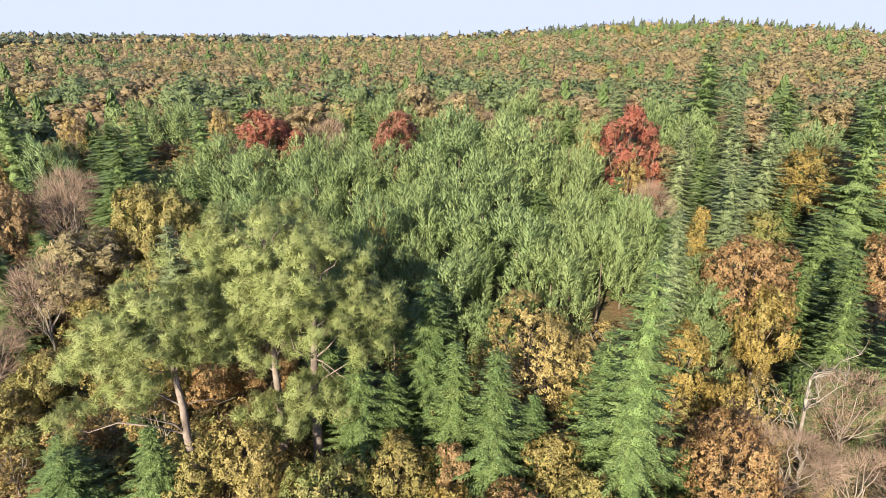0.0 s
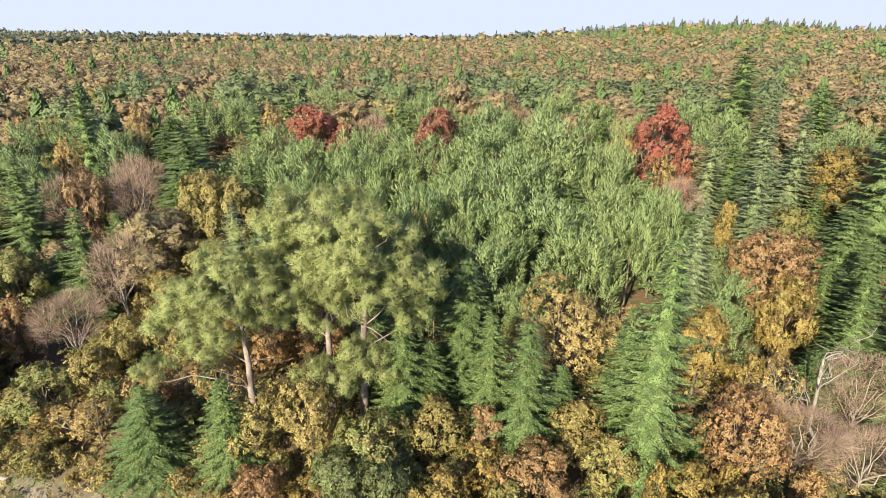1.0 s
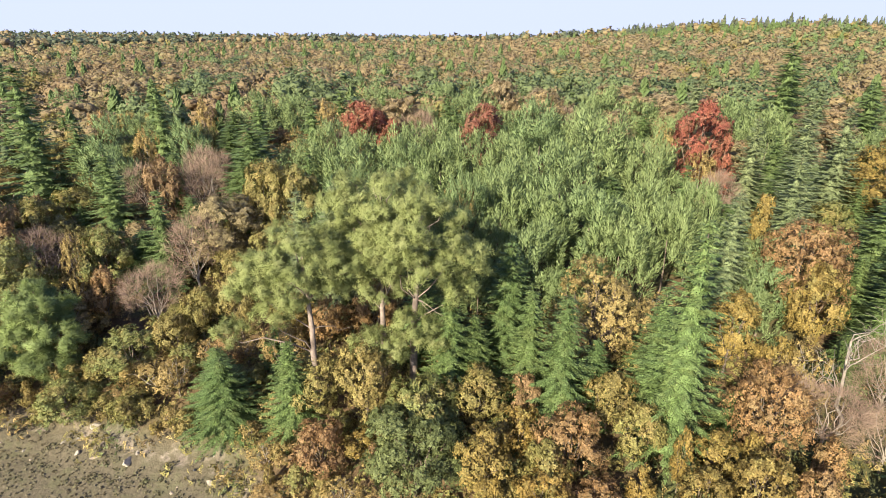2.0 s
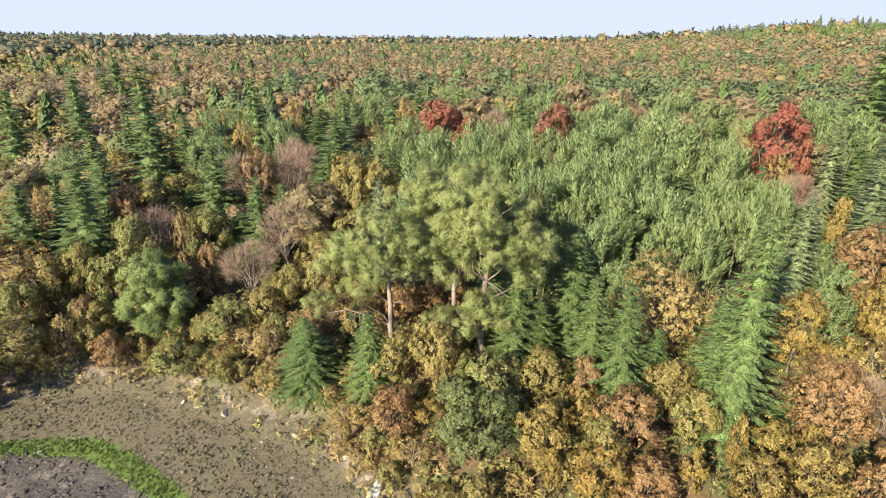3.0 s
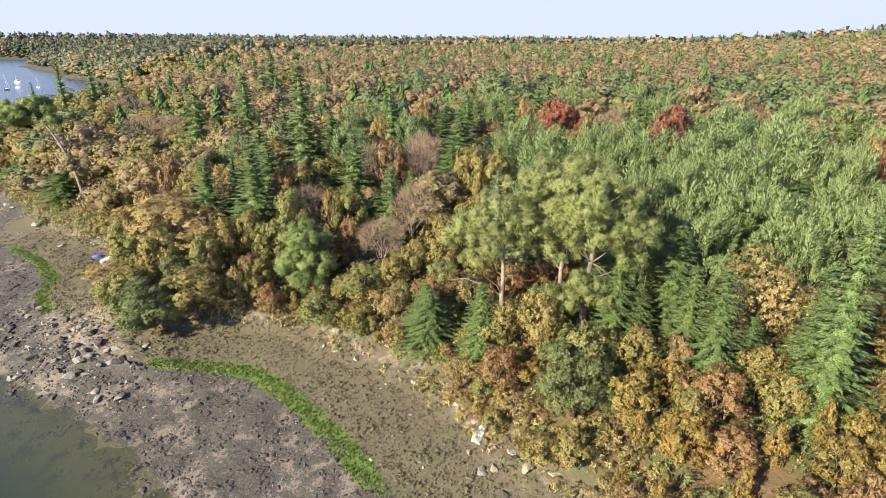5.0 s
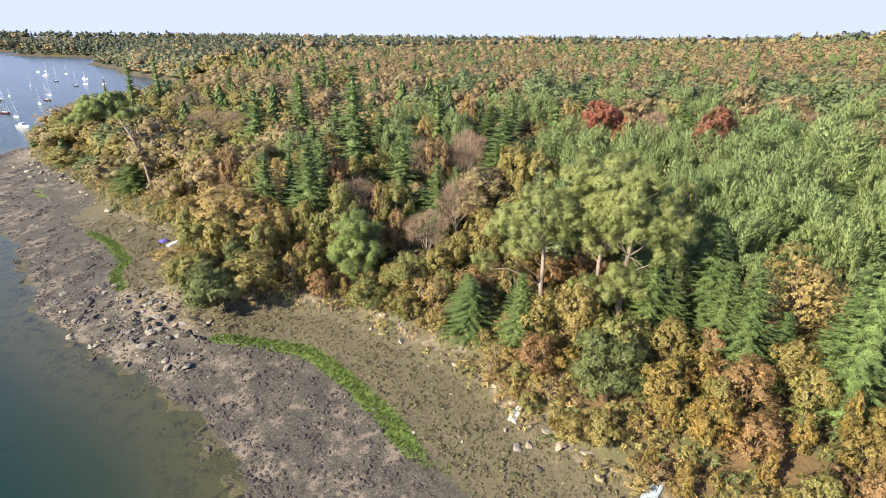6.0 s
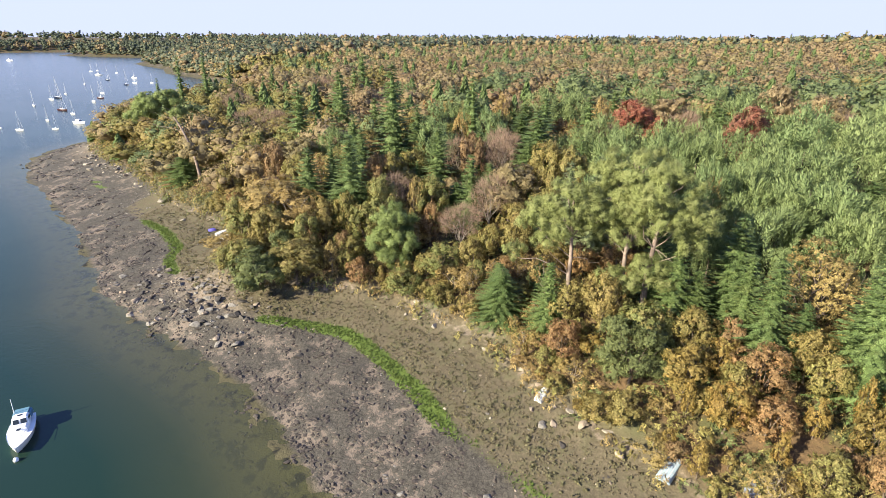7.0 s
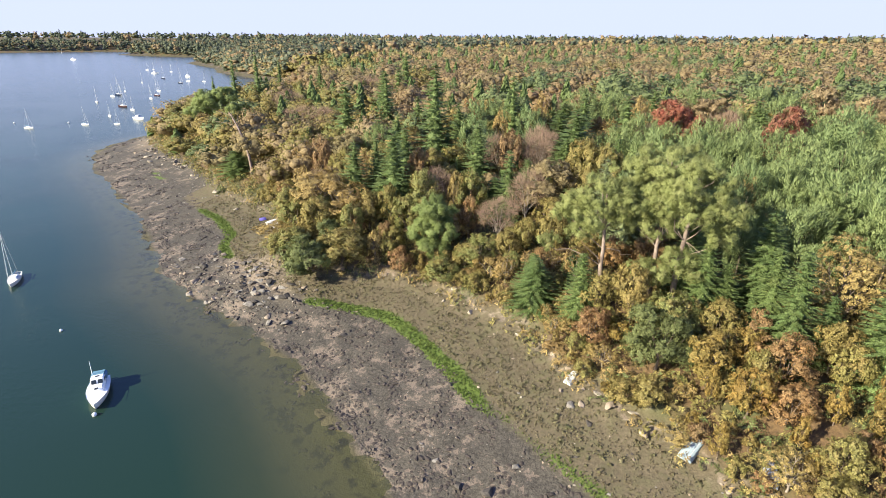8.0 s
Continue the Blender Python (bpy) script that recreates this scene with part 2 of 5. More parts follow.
def scraps(a, out=None, share=0.7):
    """Loose little faces (n, k, 3) as one piece; out: the way that the crown faces at each of them, which softens their own."""
    n, k, _ = a.shape
    if out is None:
        return a.reshape(-1, 3), np.arange(n * k).reshape(n, k)
    own = unit(np.cross(a[:, 1] - a[:, 0], a[:, 2] - a[:, 0]))
    inward = (own * out).sum(1) < 0
    a = np.where(inward[:, None, None], a[:, ::-1], a)
    own = np.where(inward[:, None], -own, own)
    return a.reshape(-1, 3), np.arange(n * k).reshape(n, k), np.repeat(unit(unit(out) * share + own * (1 - share)), k, 0)


def part(name, me, parent, label=""):
    ob = new(name, me)
    ob.parent = parent
    return tagged(ob, label)


def part_bm(name, bm, mat, parent, label="", smooth=False):
    me = bpy.data.meshes.new(name)
    bm.to_mesh(me)
    bm.free()
    me.materials.append(mat)
    for p in me.polygons:
        p.use_smooth = smooth
    return part(name, me, parent, label)


def value_noise(x, y, scale, seed=0):
    x, y = np.asarray(x) / scale, np.asarray(y) / scale
    i, j = np.floor(x).astype(np.int64), np.floor(y).astype(np.int64)
    u, v = x - i, y - j
    u, v = u * u * (3 - 2 * u), v * v * (3 - 2 * v)

    def at(a, b):
        h = (a * 374761393 + b * 668265263 + seed * 974711) & 0x7FFFFFFF
        h = ((h ^ (h >> 13)) * 1274126177) & 0x7FFFFFFF
        return ((h ^ (h >> 16)) & 0xFFFF) / 65535.0

    return (at(i, j) * (1 - u) + at(i + 1, j) * u) * (1 - v) + (at(i, j + 1) * (1 - u) + at(i + 1, j + 1) * u) * v


# ---------------------------------------------------------------- ground, one sheet to the horizon
def spread(lo, hi, step, far_lo, far_hi, grow):
    out = list(np.arange(lo, hi + 1e-6, step))
    for sign, end in ((1, far_hi), (-1, far_lo)):
        d, p = step, (hi if sign > 0 else lo)
        while p * sign < end * sign:
            d *= grow
            p += sign * d
            out.append(p)
    return np.array(sorted(out))


GX = np.union1d(spread(-106, 12, 0.65, -4700, 4700, 1.075), np.arange(-900.5, -240, 16.0))
GY = np.union1d(spread(-8, 26, 0.65, -4700, 4700, 1.08), np.arange(240.5, 520, 12.0))
gx, gy = np.meshgrid(GX, GY)
gx, gy = gx.ravel(), gy.ravel()


def grass_amount(x, y, share):
    band = np.exp(-((share - 0.585 + 0.03 * np.sin(x * 0.21)) / 0.05) ** 2)
    along = np.interp(x, [-152, -148, -138, -134, -107, -103, -76, -73, -53.5, -52, -22, -18, -13, -10, -5, -1],
                      [0, 0.7, 0.7, 0, 0, 0.8, 1, 0, 0, 1, 0.95, 0.32, 0.25, 0.5, 0.5, 0])
    return band * along


def point_rocks(x, y):
    """How rocky the little headland is."""
    return np.exp(-(((x + 66) / 13) ** 2 + ((y - 11) / 7) ** 2)) + 0.9 * np.exp(-(((x + 190) / 22) ** 2 + ((y - 47) / 9) ** 2))


def ground_height(x, y):
    share, dv, out = shore(x, y)
    z = height(x, y)
    beach = np.clip(share * 8, 0, 1) * np.clip(1.15 - dv / 3, 0, 1) * (dv < 3)
    lump = value_noise(x, y, 1.1, 1) + 0.6 * value_noise(x, y, 0.55, 2) - 0.8
    z = z + 0.26 * lump * np.clip(0.15 + beach, 0, 1) * np.interp(share, [0.5, 0.66, 0.93, 1.0], [1, 0.4, 0.4, 1])
    z += (value_noise(x, y, 5.0, 3) - 0.5) * 0.45 * np.clip(share * 3 + 0.4, 0, 1)
    rock = np.clip(point_rocks(x, y), 0, 1) * np.clip(share * 6, 0, 1)
    z += rock * (0.9 * value_noise(x, y, 1.7, 5) ** 2 + 0.45 * value_noise(x, y, 0.8, 6))
    wet = np.exp(-(out / 5) ** 2) * np.clip(1 - share * 4, 0, 1)
    z += wet * ((value_noise(x, y, 2.4, 8) - 0.5) * 0.34 + (value_noise(x, y, 1.0, 9) - 0.5) * 0.22)
    rim = np.exp(-((share - 0.97) / 0.04) ** 2) * (dv < 1.5)
    z += rim * 0.7 * value_noise(x, y, 1.4, 7)
    return z


def ground_material():
    m, nt, b = material("ground", 0.85, 0.25)
    tiny = noise_of(nt, 9.0, 3.0, 0.6)
    fine, mid, wide = noise_of(nt, 3.2, 5.0, 0.7), noise_of(nt, 0.75, 5.0, 0.65), noise_of(nt, 0.16, 4.0)
    share, wood, grass, rock, field, out = (attribute(nt, k) for k in ("share", "wood", "grass", "rock", "field", "out"))
    weed = math_of(nt, "ADD", math_of(nt, "MULTIPLY", mid, 0.55), math_of(nt, "MULTIPLY", fine, 0.55))
    weed = math_of(nt, "ADD", weed, math_of(nt, "MULTIPLY", share, 0.12))
    weed = math_of(nt, "ADD", weed, math_of(nt, "MULTIPLY", math_of(nt, "SUBTRACT", noise_of(nt, 0.22, 3.0), 0.5), 0.52))
    mud = ramp(nt, fine, (0.3, (0.125, 0.098, 0.076)), (0.7, (0.185, 0.148, 0.116)))
    wrack = ramp(nt, fine, (0.32, (0.018, 0.016, 0.012)), (0.5, (0.055, 0.048, 0.038)), (0.68, (0.105, 0.092, 0.074)))
    wrack = blend(nt, mask(nt, tiny, 0.48, 0.72), wrack, (0.080, 0.073, 0.060))
    col = blend(nt, mask(nt, weed, 0.505, 0.535), mud, wrack)
    bed = blend(nt, mask(nt, noise_of(nt, 0.62, 3.0, 0.55), 0.53, 0.62), (0.080, 0.070, 0.036), (0.010, 0.010, 0.008))
    col = blend(nt, mask(nt, out, 0.0, 0.8), col, bed)
    marsh = ramp(nt, fine, (0.3, (0.068, 0.055, 0.033)), (0.55, (0.105, 0.085, 0.052)), (0.75, (0.155, 0.126, 0.082)))
    marsh = blend(nt, mask(nt, mid, 0.46, 0.62), marsh, (0.095, 0.085, 0.045))
    up = math_of(nt, "ADD", share, math_of(nt, "MULTIPLY", math_of(nt, "SUBTRACT", mid, 0.5), 0.10))
    col = blend(nt, mask(nt, up, 0.55, 0.62), col, marsh)
    stone = ramp(nt, fine, (0.25, (0.08, 0.063, 0.047)), (0.5, (0.17, 0.135, 0.10)), (0.75, (0.30, 0.245, 0.185)))
    col = blend(nt, math_of(nt, "MULTIPLY", mask(nt, up, 0.97, 1.0), mask(nt, mid, 0.50, 0.60)), col, stone)
    rocky = math_of(nt, "MULTIPLY", mask(nt, math_of(nt, "ADD", rock, math_of(nt, "SUBTRACT", mid, 0.5)), 0.35, 0.75), mask(nt, share, 0.35, 0.62))
    col = blend(nt, rocky, col, stone)
    g = mask(nt, math_of(nt, "ADD", grass, math_of(nt, "MULTIPLY", math_of(nt, "SUBTRACT", fine, 0.5), 1.3)), 0.36, 0.5)
    col = blend(nt, g, col, ramp(nt, fine, (0.3, (0.055, 0.085, 0.016)), (0.7, (0.105, 0.145, 0.028))))
    floor = ramp(nt, fine, (0.3, (0.060, 0.040, 0.022)), (0.7, (0.15, 0.095, 0.045)))
    floor = blend(nt, mask(nt, wide, 0.45, 0.6), floor, (0.07, 0.075, 0.03))
    col = blend(nt, mask(nt, wood, 0.3, 2.2), col, floor)
    col = blend(nt, mask(nt, field, 0.45, 0.55), col, (0.40, 0.35, 0.24))
    join(nt, col, b.inputs["Base Color"])
    bump(nt, b, math_of(nt, "ADD", math_of(nt, "ADD", fine, mid), math_of(nt, "MULTIPLY", tiny, 0.25)), 0.8, 0.14)
    return m


def grid_faces(nx, ny):
    a = (np.arange(ny - 1)[:, None] * nx + np.arange(nx - 1)[None]).ravel()
    return np.stack([a, a + 1, a + nx + 1, a + nx], 1)


FIELDS = lines((-560, 455, 75, 26), (-455, 440, 70, 22), (-640, 470, 22, 14))


def field_amount(x, y):
    f = np.zeros(np.shape(x))
    for cx, cy, rx, ry in FIELDS:
        f = np.maximum(f, (np.hypot((x - cx) / rx, (y - cy) / ry) < 1) * 1.0)
    return f


g_share, g_wood, g_out = shore(gx, gy)
g_z = ground_height(gx, gy)
ground_mesh = mesh_of("ground", [(np.stack([gx, gy, g_z], 1), grid_faces(len(GX), len(GY)))], ground_material(), True)
for key, values in (("share", np.where(gx < -118, g_share * 0.58, g_share)), ("wood", g_wood), ("grass", grass_amount(gx, gy, g_share)),
                    ("rock", point_rocks(gx, gy)), ("field", field_amount(gx, gy)), ("out", g_out)):
    ground_mesh.attributes.new(key, "FLOAT", "POINT").data.foreach_set("value", values.astype(np.float32))
tagged(new("ground", ground_mesh), "muddy foreshore of wrack and grass rising to leaf-strewn wooded ground", "ground", kind="structure")


# ---------------------------------------------------------------- water
def water_material():
    m, nt, b = material("water", 0.08, 0.5)
    b.inputs["IOR"].default_value = 1.33
    depth = attribute(nt, "depth")
    clear = nt.nodes.new("ShaderNodeBsdfTransparent")
    clear.inputs["Color"].default_value = (0.62, 0.72, 0.50, 1)
    murk = nt.nodes.new("ShaderNodeBsdfDiffuse")
    join(nt, ramp(nt, mask(nt, depth, 0, 2.5), (0, (0.066, 0.063, 0.034)), (0.45, (0.026, 0.036, 0.020)), (1, (0.011, 0.027, 0.017))), murk.inputs["Color"])
    body = nt.nodes.new("ShaderNodeMixShader")
    join(nt, ramp(nt, mask(nt, depth, 0, 1.6), (0, (0.30, 0.30, 0.30)), (0.22, (0.70, 0.70, 0.70)), (0.55, (0.95, 0.95, 0.95)), (1, (1, 1, 1))), body.inputs[0])
    join(nt, clear.outputs[0], body.inputs[1])
    join(nt, murk.outputs[0], body.inputs[2])
    gloss = nt.nodes.new("ShaderNodeBsdfGlossy")
    gloss.inputs["Roughness"].default_value = 0.2
    where = nt.nodes.new("ShaderNodeMapping")
    where.inputs["Scale"].default_value = (1.0, 2.4, 1.0)
    join(nt, nt.nodes.new("ShaderNodeNewGeometry").outputs["Position"], where.inputs["Vector"])
    small, big = noise_of(nt, 0.9, 4.0, 0.6, where.outputs[0]), noise_of(nt, 0.03, 3.0, 0.5)
    wave = math_of(nt, "MULTIPLY", small, mask(nt, big, 0.35, 0.65))
    bp = node(nt, "ShaderNodeBump", Strength=0.6, Distance=0.14)
    join(nt, wave, bp.inputs["Height"])
    join(nt, bp.outputs[0], gloss.inputs["Normal"])
    fres = node(nt, "ShaderNodeFresnel", IOR=1.33)
    join(nt, bp.outputs[0], fres.inputs["Normal"])
    mix = nt.nodes.new("ShaderNodeMixShader")
    join(nt, fres.outputs[0], mix.inputs[0])
    join(nt, body.outputs[0], mix.inputs[1])
    join(nt, gloss.outputs[0], mix.inputs[2])
    join(nt, mix.outputs[0], nt.nodes["Material Output"].inputs["Surface"])
    return m


WX, WY = spread(-108, 22, 1.4, -4700, 4700, 1.12), spread(-40, 27, 1.4, -4700, 4700, 1.12)
wx, wy = (a.ravel() for a in np.meshgrid(WX, WY))
w_z = height(wx, wy)
wf = grid_faces(len(WX), len(WY))
wf = wf[(w_z[wf] < 0.6).any(1)]
used, back = np.unique(wf, return_inverse=True)
water_mesh = mesh_of("water", [(np.stack([wx[used], wy[used], np.zeros(len(used))], 1), back.reshape(-1, 4))], water_material(), True)
water_mesh.attributes.new("depth", "FLOAT", "POINT").data.foreach_set("value", np.maximum(-w_z[used], 0).astype(np.float32))
water = new("water", water_mesh)
water.visible_shadow = False
tagged(water, "calm green estuary water turning blue in the distance", "water", kind="structure")

# ---------------------------------------------------------------- trees: the shapes
def rng_of(seed):
    return np.random.default_rng(seed)


def tube(points, radii, sides=5):
    p, r = np.asarray(points, float), np.asarray(radii, float)
    d = unit(np.gradient(p, axis=0))
    a = unit(np.cross(d, np.where(np.abs(d[:, 2:]) > 0.9, [[1.0, 0, 0]], [[0, 0, 1.0]])))
    b = np.cross(d, a)
    t = np.arange(sides) / sides * 2 * np.pi
    ring = p[:, None] + r[:, None, None] * (a[:, None] * np.cos(t)[None, :, None] + b[:, None] * np.sin(t)[None, :, None])
    n = len(p)
    i, j = np.meshgrid(np.arange(n - 1), np.arange(sides), indexing="ij")
    k = (j + 1) % sides
    f = np.stack([i * sides + j, i * sides + k, (i + 1) * sides + k, (i + 1) * sides + j], -1).reshape(-1, 4)
    return ring.reshape(-1, 3), f


def bent(rng, a, b, n, wobble):
    k = np.linspace(0, 1, n)[:, None]
    p = np.asarray(a) * (1 - k) + np.asarray(b) * k
    p[1:-1] += rng.normal(0, wobble, (n - 2, 3))
    return p


def leaf_faces(rng, at, normal, size, long=1.5):
    """Ragged leaf sprays lying across the given normals."""
    n = len(at)
    normal = unit(normal)
    side = unit(np.cross(normal, unit(rng.normal(size=(n, 3)))))
    up = np.cross(normal, side)
    s = (size * rng.uniform(0.65, 1.35, n))[:, None]
    return np.stack([at - side * s * long * 0.5 - up * s * 0.28, at + side * s * long * 0.5 - up * s * 0.28, at + up * s * 0.56], 1)


GOLD = (1 + 5 ** 0.5) / 2
BALL = unit(np.array([(-1, GOLD, 0), (1, GOLD, 0), (-1, -GOLD, 0), (1, -GOLD, 0), (0, -1, GOLD), (0, 1, GOLD), (0, -1, -GOLD), (0, 1, -GOLD),
                      (GOLD, 0, -1), (GOLD, 0, 1), (-GOLD, 0, -1), (-GOLD, 0, 1)]))
BALL_WEB = np.array([(0, 11, 5), (0, 5, 1), (0, 1, 7), (0, 7, 10), (0, 10, 11), (1, 5, 9), (5, 11, 4), (11, 10, 2), (10, 7, 6), (7, 1, 8),
                     (3, 9, 4), (3, 4, 2), (3, 2, 6), (3, 6, 8), (3, 8, 9), (4, 9, 5), (2, 4, 11), (6, 2, 10), (8, 6, 7), (9, 8, 1)])


def hearts_of(rng, centres, radii, squash=0.85):
    """The dense inside of a crown: one rough lump in every lobe."""
    pts, web = [], []
    for k, (c, q) in enumerate(zip(centres, radii)):
        pts.append(c + BALL * q * rng.uniform(0.75, 1.15, (12, 1)) * [1, 1, squash])
        web.append(BALL_WEB + 12 * k)
    return np.concatenate(pts), np.concatenate(web)


def lobes_of(rng, n, h, r, low=-0.45, middle=0.56, half=0.42, big=0.42):
    """Centres and radii of the lobes of a rounded crown."""
    z = np.linspace(1.0, low, n) + rng.normal(0, 0.05, n)
    az = np.arange(n) * 2.4 + rng.uniform(0, 6.3) + rng.normal(0, 0.3, n)
    flat = np.sqrt(np.clip(1 - z * z, 0.04, 1))
    d = np.stack([flat * np.cos(az), flat * np.sin(az), z], 1) * rng.uniform(0.52, 0.74, (n, 1))
    return d * [r, r, h * half] + [0, 0, h * middle], r * big * rng.uniform(0.75, 1.25, n)


def on_lobes(rng, centres, radii, n, lift=0.3, squash=0.85):
    """Points over the outer side of the lobes, with the way that each faces."""
    pick = rng.choice(len(radii), n, p=radii ** 2 / (radii ** 2).sum())
    mid = centres.mean(0)
    d = unit(rng.normal(size=(n, 3)) + unit(centres[pick] - mid) * 0.7 + [0, 0, lift])
    return centres[pick] + d * (radii[pick] * rng.uniform(0.3, 1.0, n) ** 0.3 * 1.12)[:, None] * [1, 1, squash], d


def needle_faces(rng, root, way, size, width):
    """Thin triangles that start at root and point along way."""
    side = unit(np.cross(way, rng.normal(size=way.shape)))
    s = (size * rng.uniform(0.7, 1.3, len(root)))[:, None]
    return np.stack([root - side * width / 2, root + side * width / 2, root + unit(way) * s], 1)


def fir_shape(seed, h, r, step, sprig, per_level):
    """Tiers of drooping fronds, each a rib with leaflets to both sides, round a dark tapering core."""
    rng = rng_of(seed)
    out, ways, up = [], [], np.array([0, 0, 1.0])
    z = 0.05 * h
    while z < h * 0.975:
        k = z / h
        reach = r * (1 - k) ** 0.82 * (1.0 if k > 0.1 else 0.8)
        n = max(5, int(per_level * (0.5 + 0.6 * (1 - k))))
        for az in np.arange(n) / n * 2 * np.pi + rng.uniform(0, 6.3):
            az += rng.normal(0, 0.18)
            long = reach * rng.uniform(0.72, 1.2) + 0.1
            lift = z + rng.uniform(-0.45, 0.45) * step
            axis, side = np.array([math.cos(az), math.sin(az), 0.0]), np.array([-math.sin(az), math.cos(az), 0.0])
            m = max(2, int(long / sprig / 0.75))
            u = (np.arange(m) + 0.7) / m
            drop = long * (0.34 * k * u - (0.42 - 0.3 * k) * u + 0.16 * u * u)
            p = axis * (long * u)[:, None] + up * (lift + drop)[:, None]
            size = sprig * (1.5 - 0.95 * u) * rng.uniform(0.8, 1.2, m)
            for sgn in (-1, 1):
                way = unit(axis * 0.8 + side * sgn * rng.uniform(0.6, 1.0, m)[:, None] + up * rng.uniform(-0.35, 0.05, m)[:, None])
                roll = rng.uniform(-0.7, 0.7, (m, 1))
                wide = unit(unit(np.cross(way, up)) * np.cos(roll) + up * np.sin(roll)) * (size * 0.42)[:, None]
                out.append(np.stack([p - wide - axis * 0.1, p + way * (size * 1.6)[:, None], p + wide - axis * 0.1], 1))
            end = p[-1:] + axis * sprig * 1.3 - up * 0.06
            out.append(np.stack([p[-1:] - side * sprig * 0.3, end, p[-1:] + side * sprig * 0.3], 1))
            ways.append(np.tile(axis * 0.75 + up * 0.6, (2 * m + 1, 1)) + rng.normal(0, 0.2, (2 * m + 1, 3)))
        z += step * rng.uniform(0.85, 1.15) * (1.2 - 0.5 * k)
    top = np.array([[0, 0, h * 0.96]])
    out.append(needle_faces(rng, np.repeat(top, 8, 0), rng.normal(0, 0.3, (8, 3)) + [0, 0, 1], 0.045 * h, 0.09))
    ways.append(np.tile(up, (8, 1)))
    tiers, sides = 9, 9
    e, t = np.meshgrid(np.arange(2 * tiers + 1), np.arange(sides + 1) % sides, indexing="ij")
    level = 0.05 + 0.9 * (e + 1.2 * (e % 2)) / (2 * tiers + 1)
    wide = r * (1 - np.clip(level, 0, 1)) ** 0.85 * np.where(e % 2 == 0, 0.40, 0.2) * (1 + 0.12 * np.sin(t * 5.1 + e * 2.3))
    core = np.stack([wide * np.cos(t / sides * 2 * np.pi + e * 0.2), wide * np.sin(t / sides * 2 * np.pi + e * 0.2), h * level], -1).reshape(-1, 3)
    return [scraps(np.concatenate(out), np.concatenate(ways), 0.4), (core, grid_faces(sides + 1, 2 * tiers + 1))], [tube([(0, 0, -0.6), (0, 0, h * 0.5), (0, 0, h * 0.98)], [0.016 * h, 0.009 * h, 0.015], 6)]


def candle_shape(seed, h, r, tufts, needles, size):
    """A dense pine: a broad crown of rounded lobes, set with plume-shaped upright shoots and dark gaps between them."""
    rng = rng_of(seed)
    mids, rads = lobes_of(rng, 16, h, r, -0.6, 0.56, 0.43, 0.36)
    c, d = on_lobes(rng, mids, rads, tufts, 0.4)
    axis = unit(d * 0.55 + [0, 0, 0.9] + rng.normal(0, 0.12, d.shape))
    big = size * rng.uniform(0.65, 1.3, tufts)
    c, axis, big = (np.repeat(v, needles, 0) for v in (c, axis, big))
    n = len(c)
    along = rng.uniform(-0.55, 0.75, n)
    out = unit(np.cross(axis, rng.normal(size=(n, 3))))
    girth = 0.34 * np.sqrt(np.clip(1 - ((along + 0.1) / 0.9) ** 2, 0.02, 1))
    root = c + axis * (along * big)[:, None] + out * (girth * big * rng.uniform(0.3, 0.8, n))[:, None]
    way = unit(axis * 0.9 + out * rng.uniform(0.2, 0.9, n)[:, None])
    side = unit(np.cross(way, rng.normal(size=(n, 3)))) * (big * 0.05)[:, None]
    f = np.stack([root - side, root + side, root + way * (big * rng.uniform(0.26, 0.46, n))[:, None]], 1)
    out = np.repeat(d, needles, 0) * 0.7 + out * 0.6
    return [scraps(f, out, 0.6)], [tube([(0, 0, -0.6), (0.1, 0, h * 0.3), (0, 0.1, h * 0.62)], [0.18, 0.12, 0.05], 6)]


def broad_shape(seed, h, r, lobes, leaf_count, size, dense=0.5, limbs=8, low=-0.7):
    """A lumpy crown of leaf sprays over rounded lobes, with the trunk and limbs that carry them."""
    rng = rng_of(seed)
    mids, rads = lobes_of(rng, lobes, h, r, low, 0.54, 0.44, 0.37)
    fork = np.array([rng.normal(0, 0.1), rng.normal(0, 0.1), h * 0.2])
    wood = [tube(bent(rng, (0, 0, -0.7), fork, 4, 0.05), np.linspace(0.026 * h, 0.018 * h, 4), 6)]
    for k in range(limbs):
        mid = mids[k % lobes]
        line = bent(rng, fork, mid, 5, 0.05 * r)
        wood.append(tube(line, np.linspace(0.009 * h, 0.004 * h, 5), 4))
        for b in range(3 if dense < 0.2 else 1):
            end = mid + unit(rng.normal(size=3) + [0, 0, 0.6]) * rads[k % lobes] * rng.uniform(0.8, 1.15)
            wood.append(tube(bent(rng, line[3], end, 3, 0.04 * r), np.linspace(0.0045 * h, 0.0016 * h, 3), 3))
    # leaves gather in sprays over the lobes, with gaps between one spray and the next
    sprays = max(20, leaf_count // 9)
    c, d = on_lobes(rng, mids, rads, sprays, 0.3)
    c, d = np.repeat(c, 9, 0), np.repeat(d, 9, 0)
    c = c + unit(rng.normal(size=c.shape)) * (rng.uniform(0.2, 1, len(c)) * size * 1.25)[:, None]
    f = leaf_faces(rng, c, d * 0.9 + [0, 0, 0.2] + rng.normal(0, 0.5, c.shape), size)
    leaf = scraps(f, unit(d) + unit(c - [0, 0, h * 0.45]) * 0.6, 0.6)
    return ([leaf, hearts_of(rng, mids, rads * dense)] if dense else [leaf]), wood


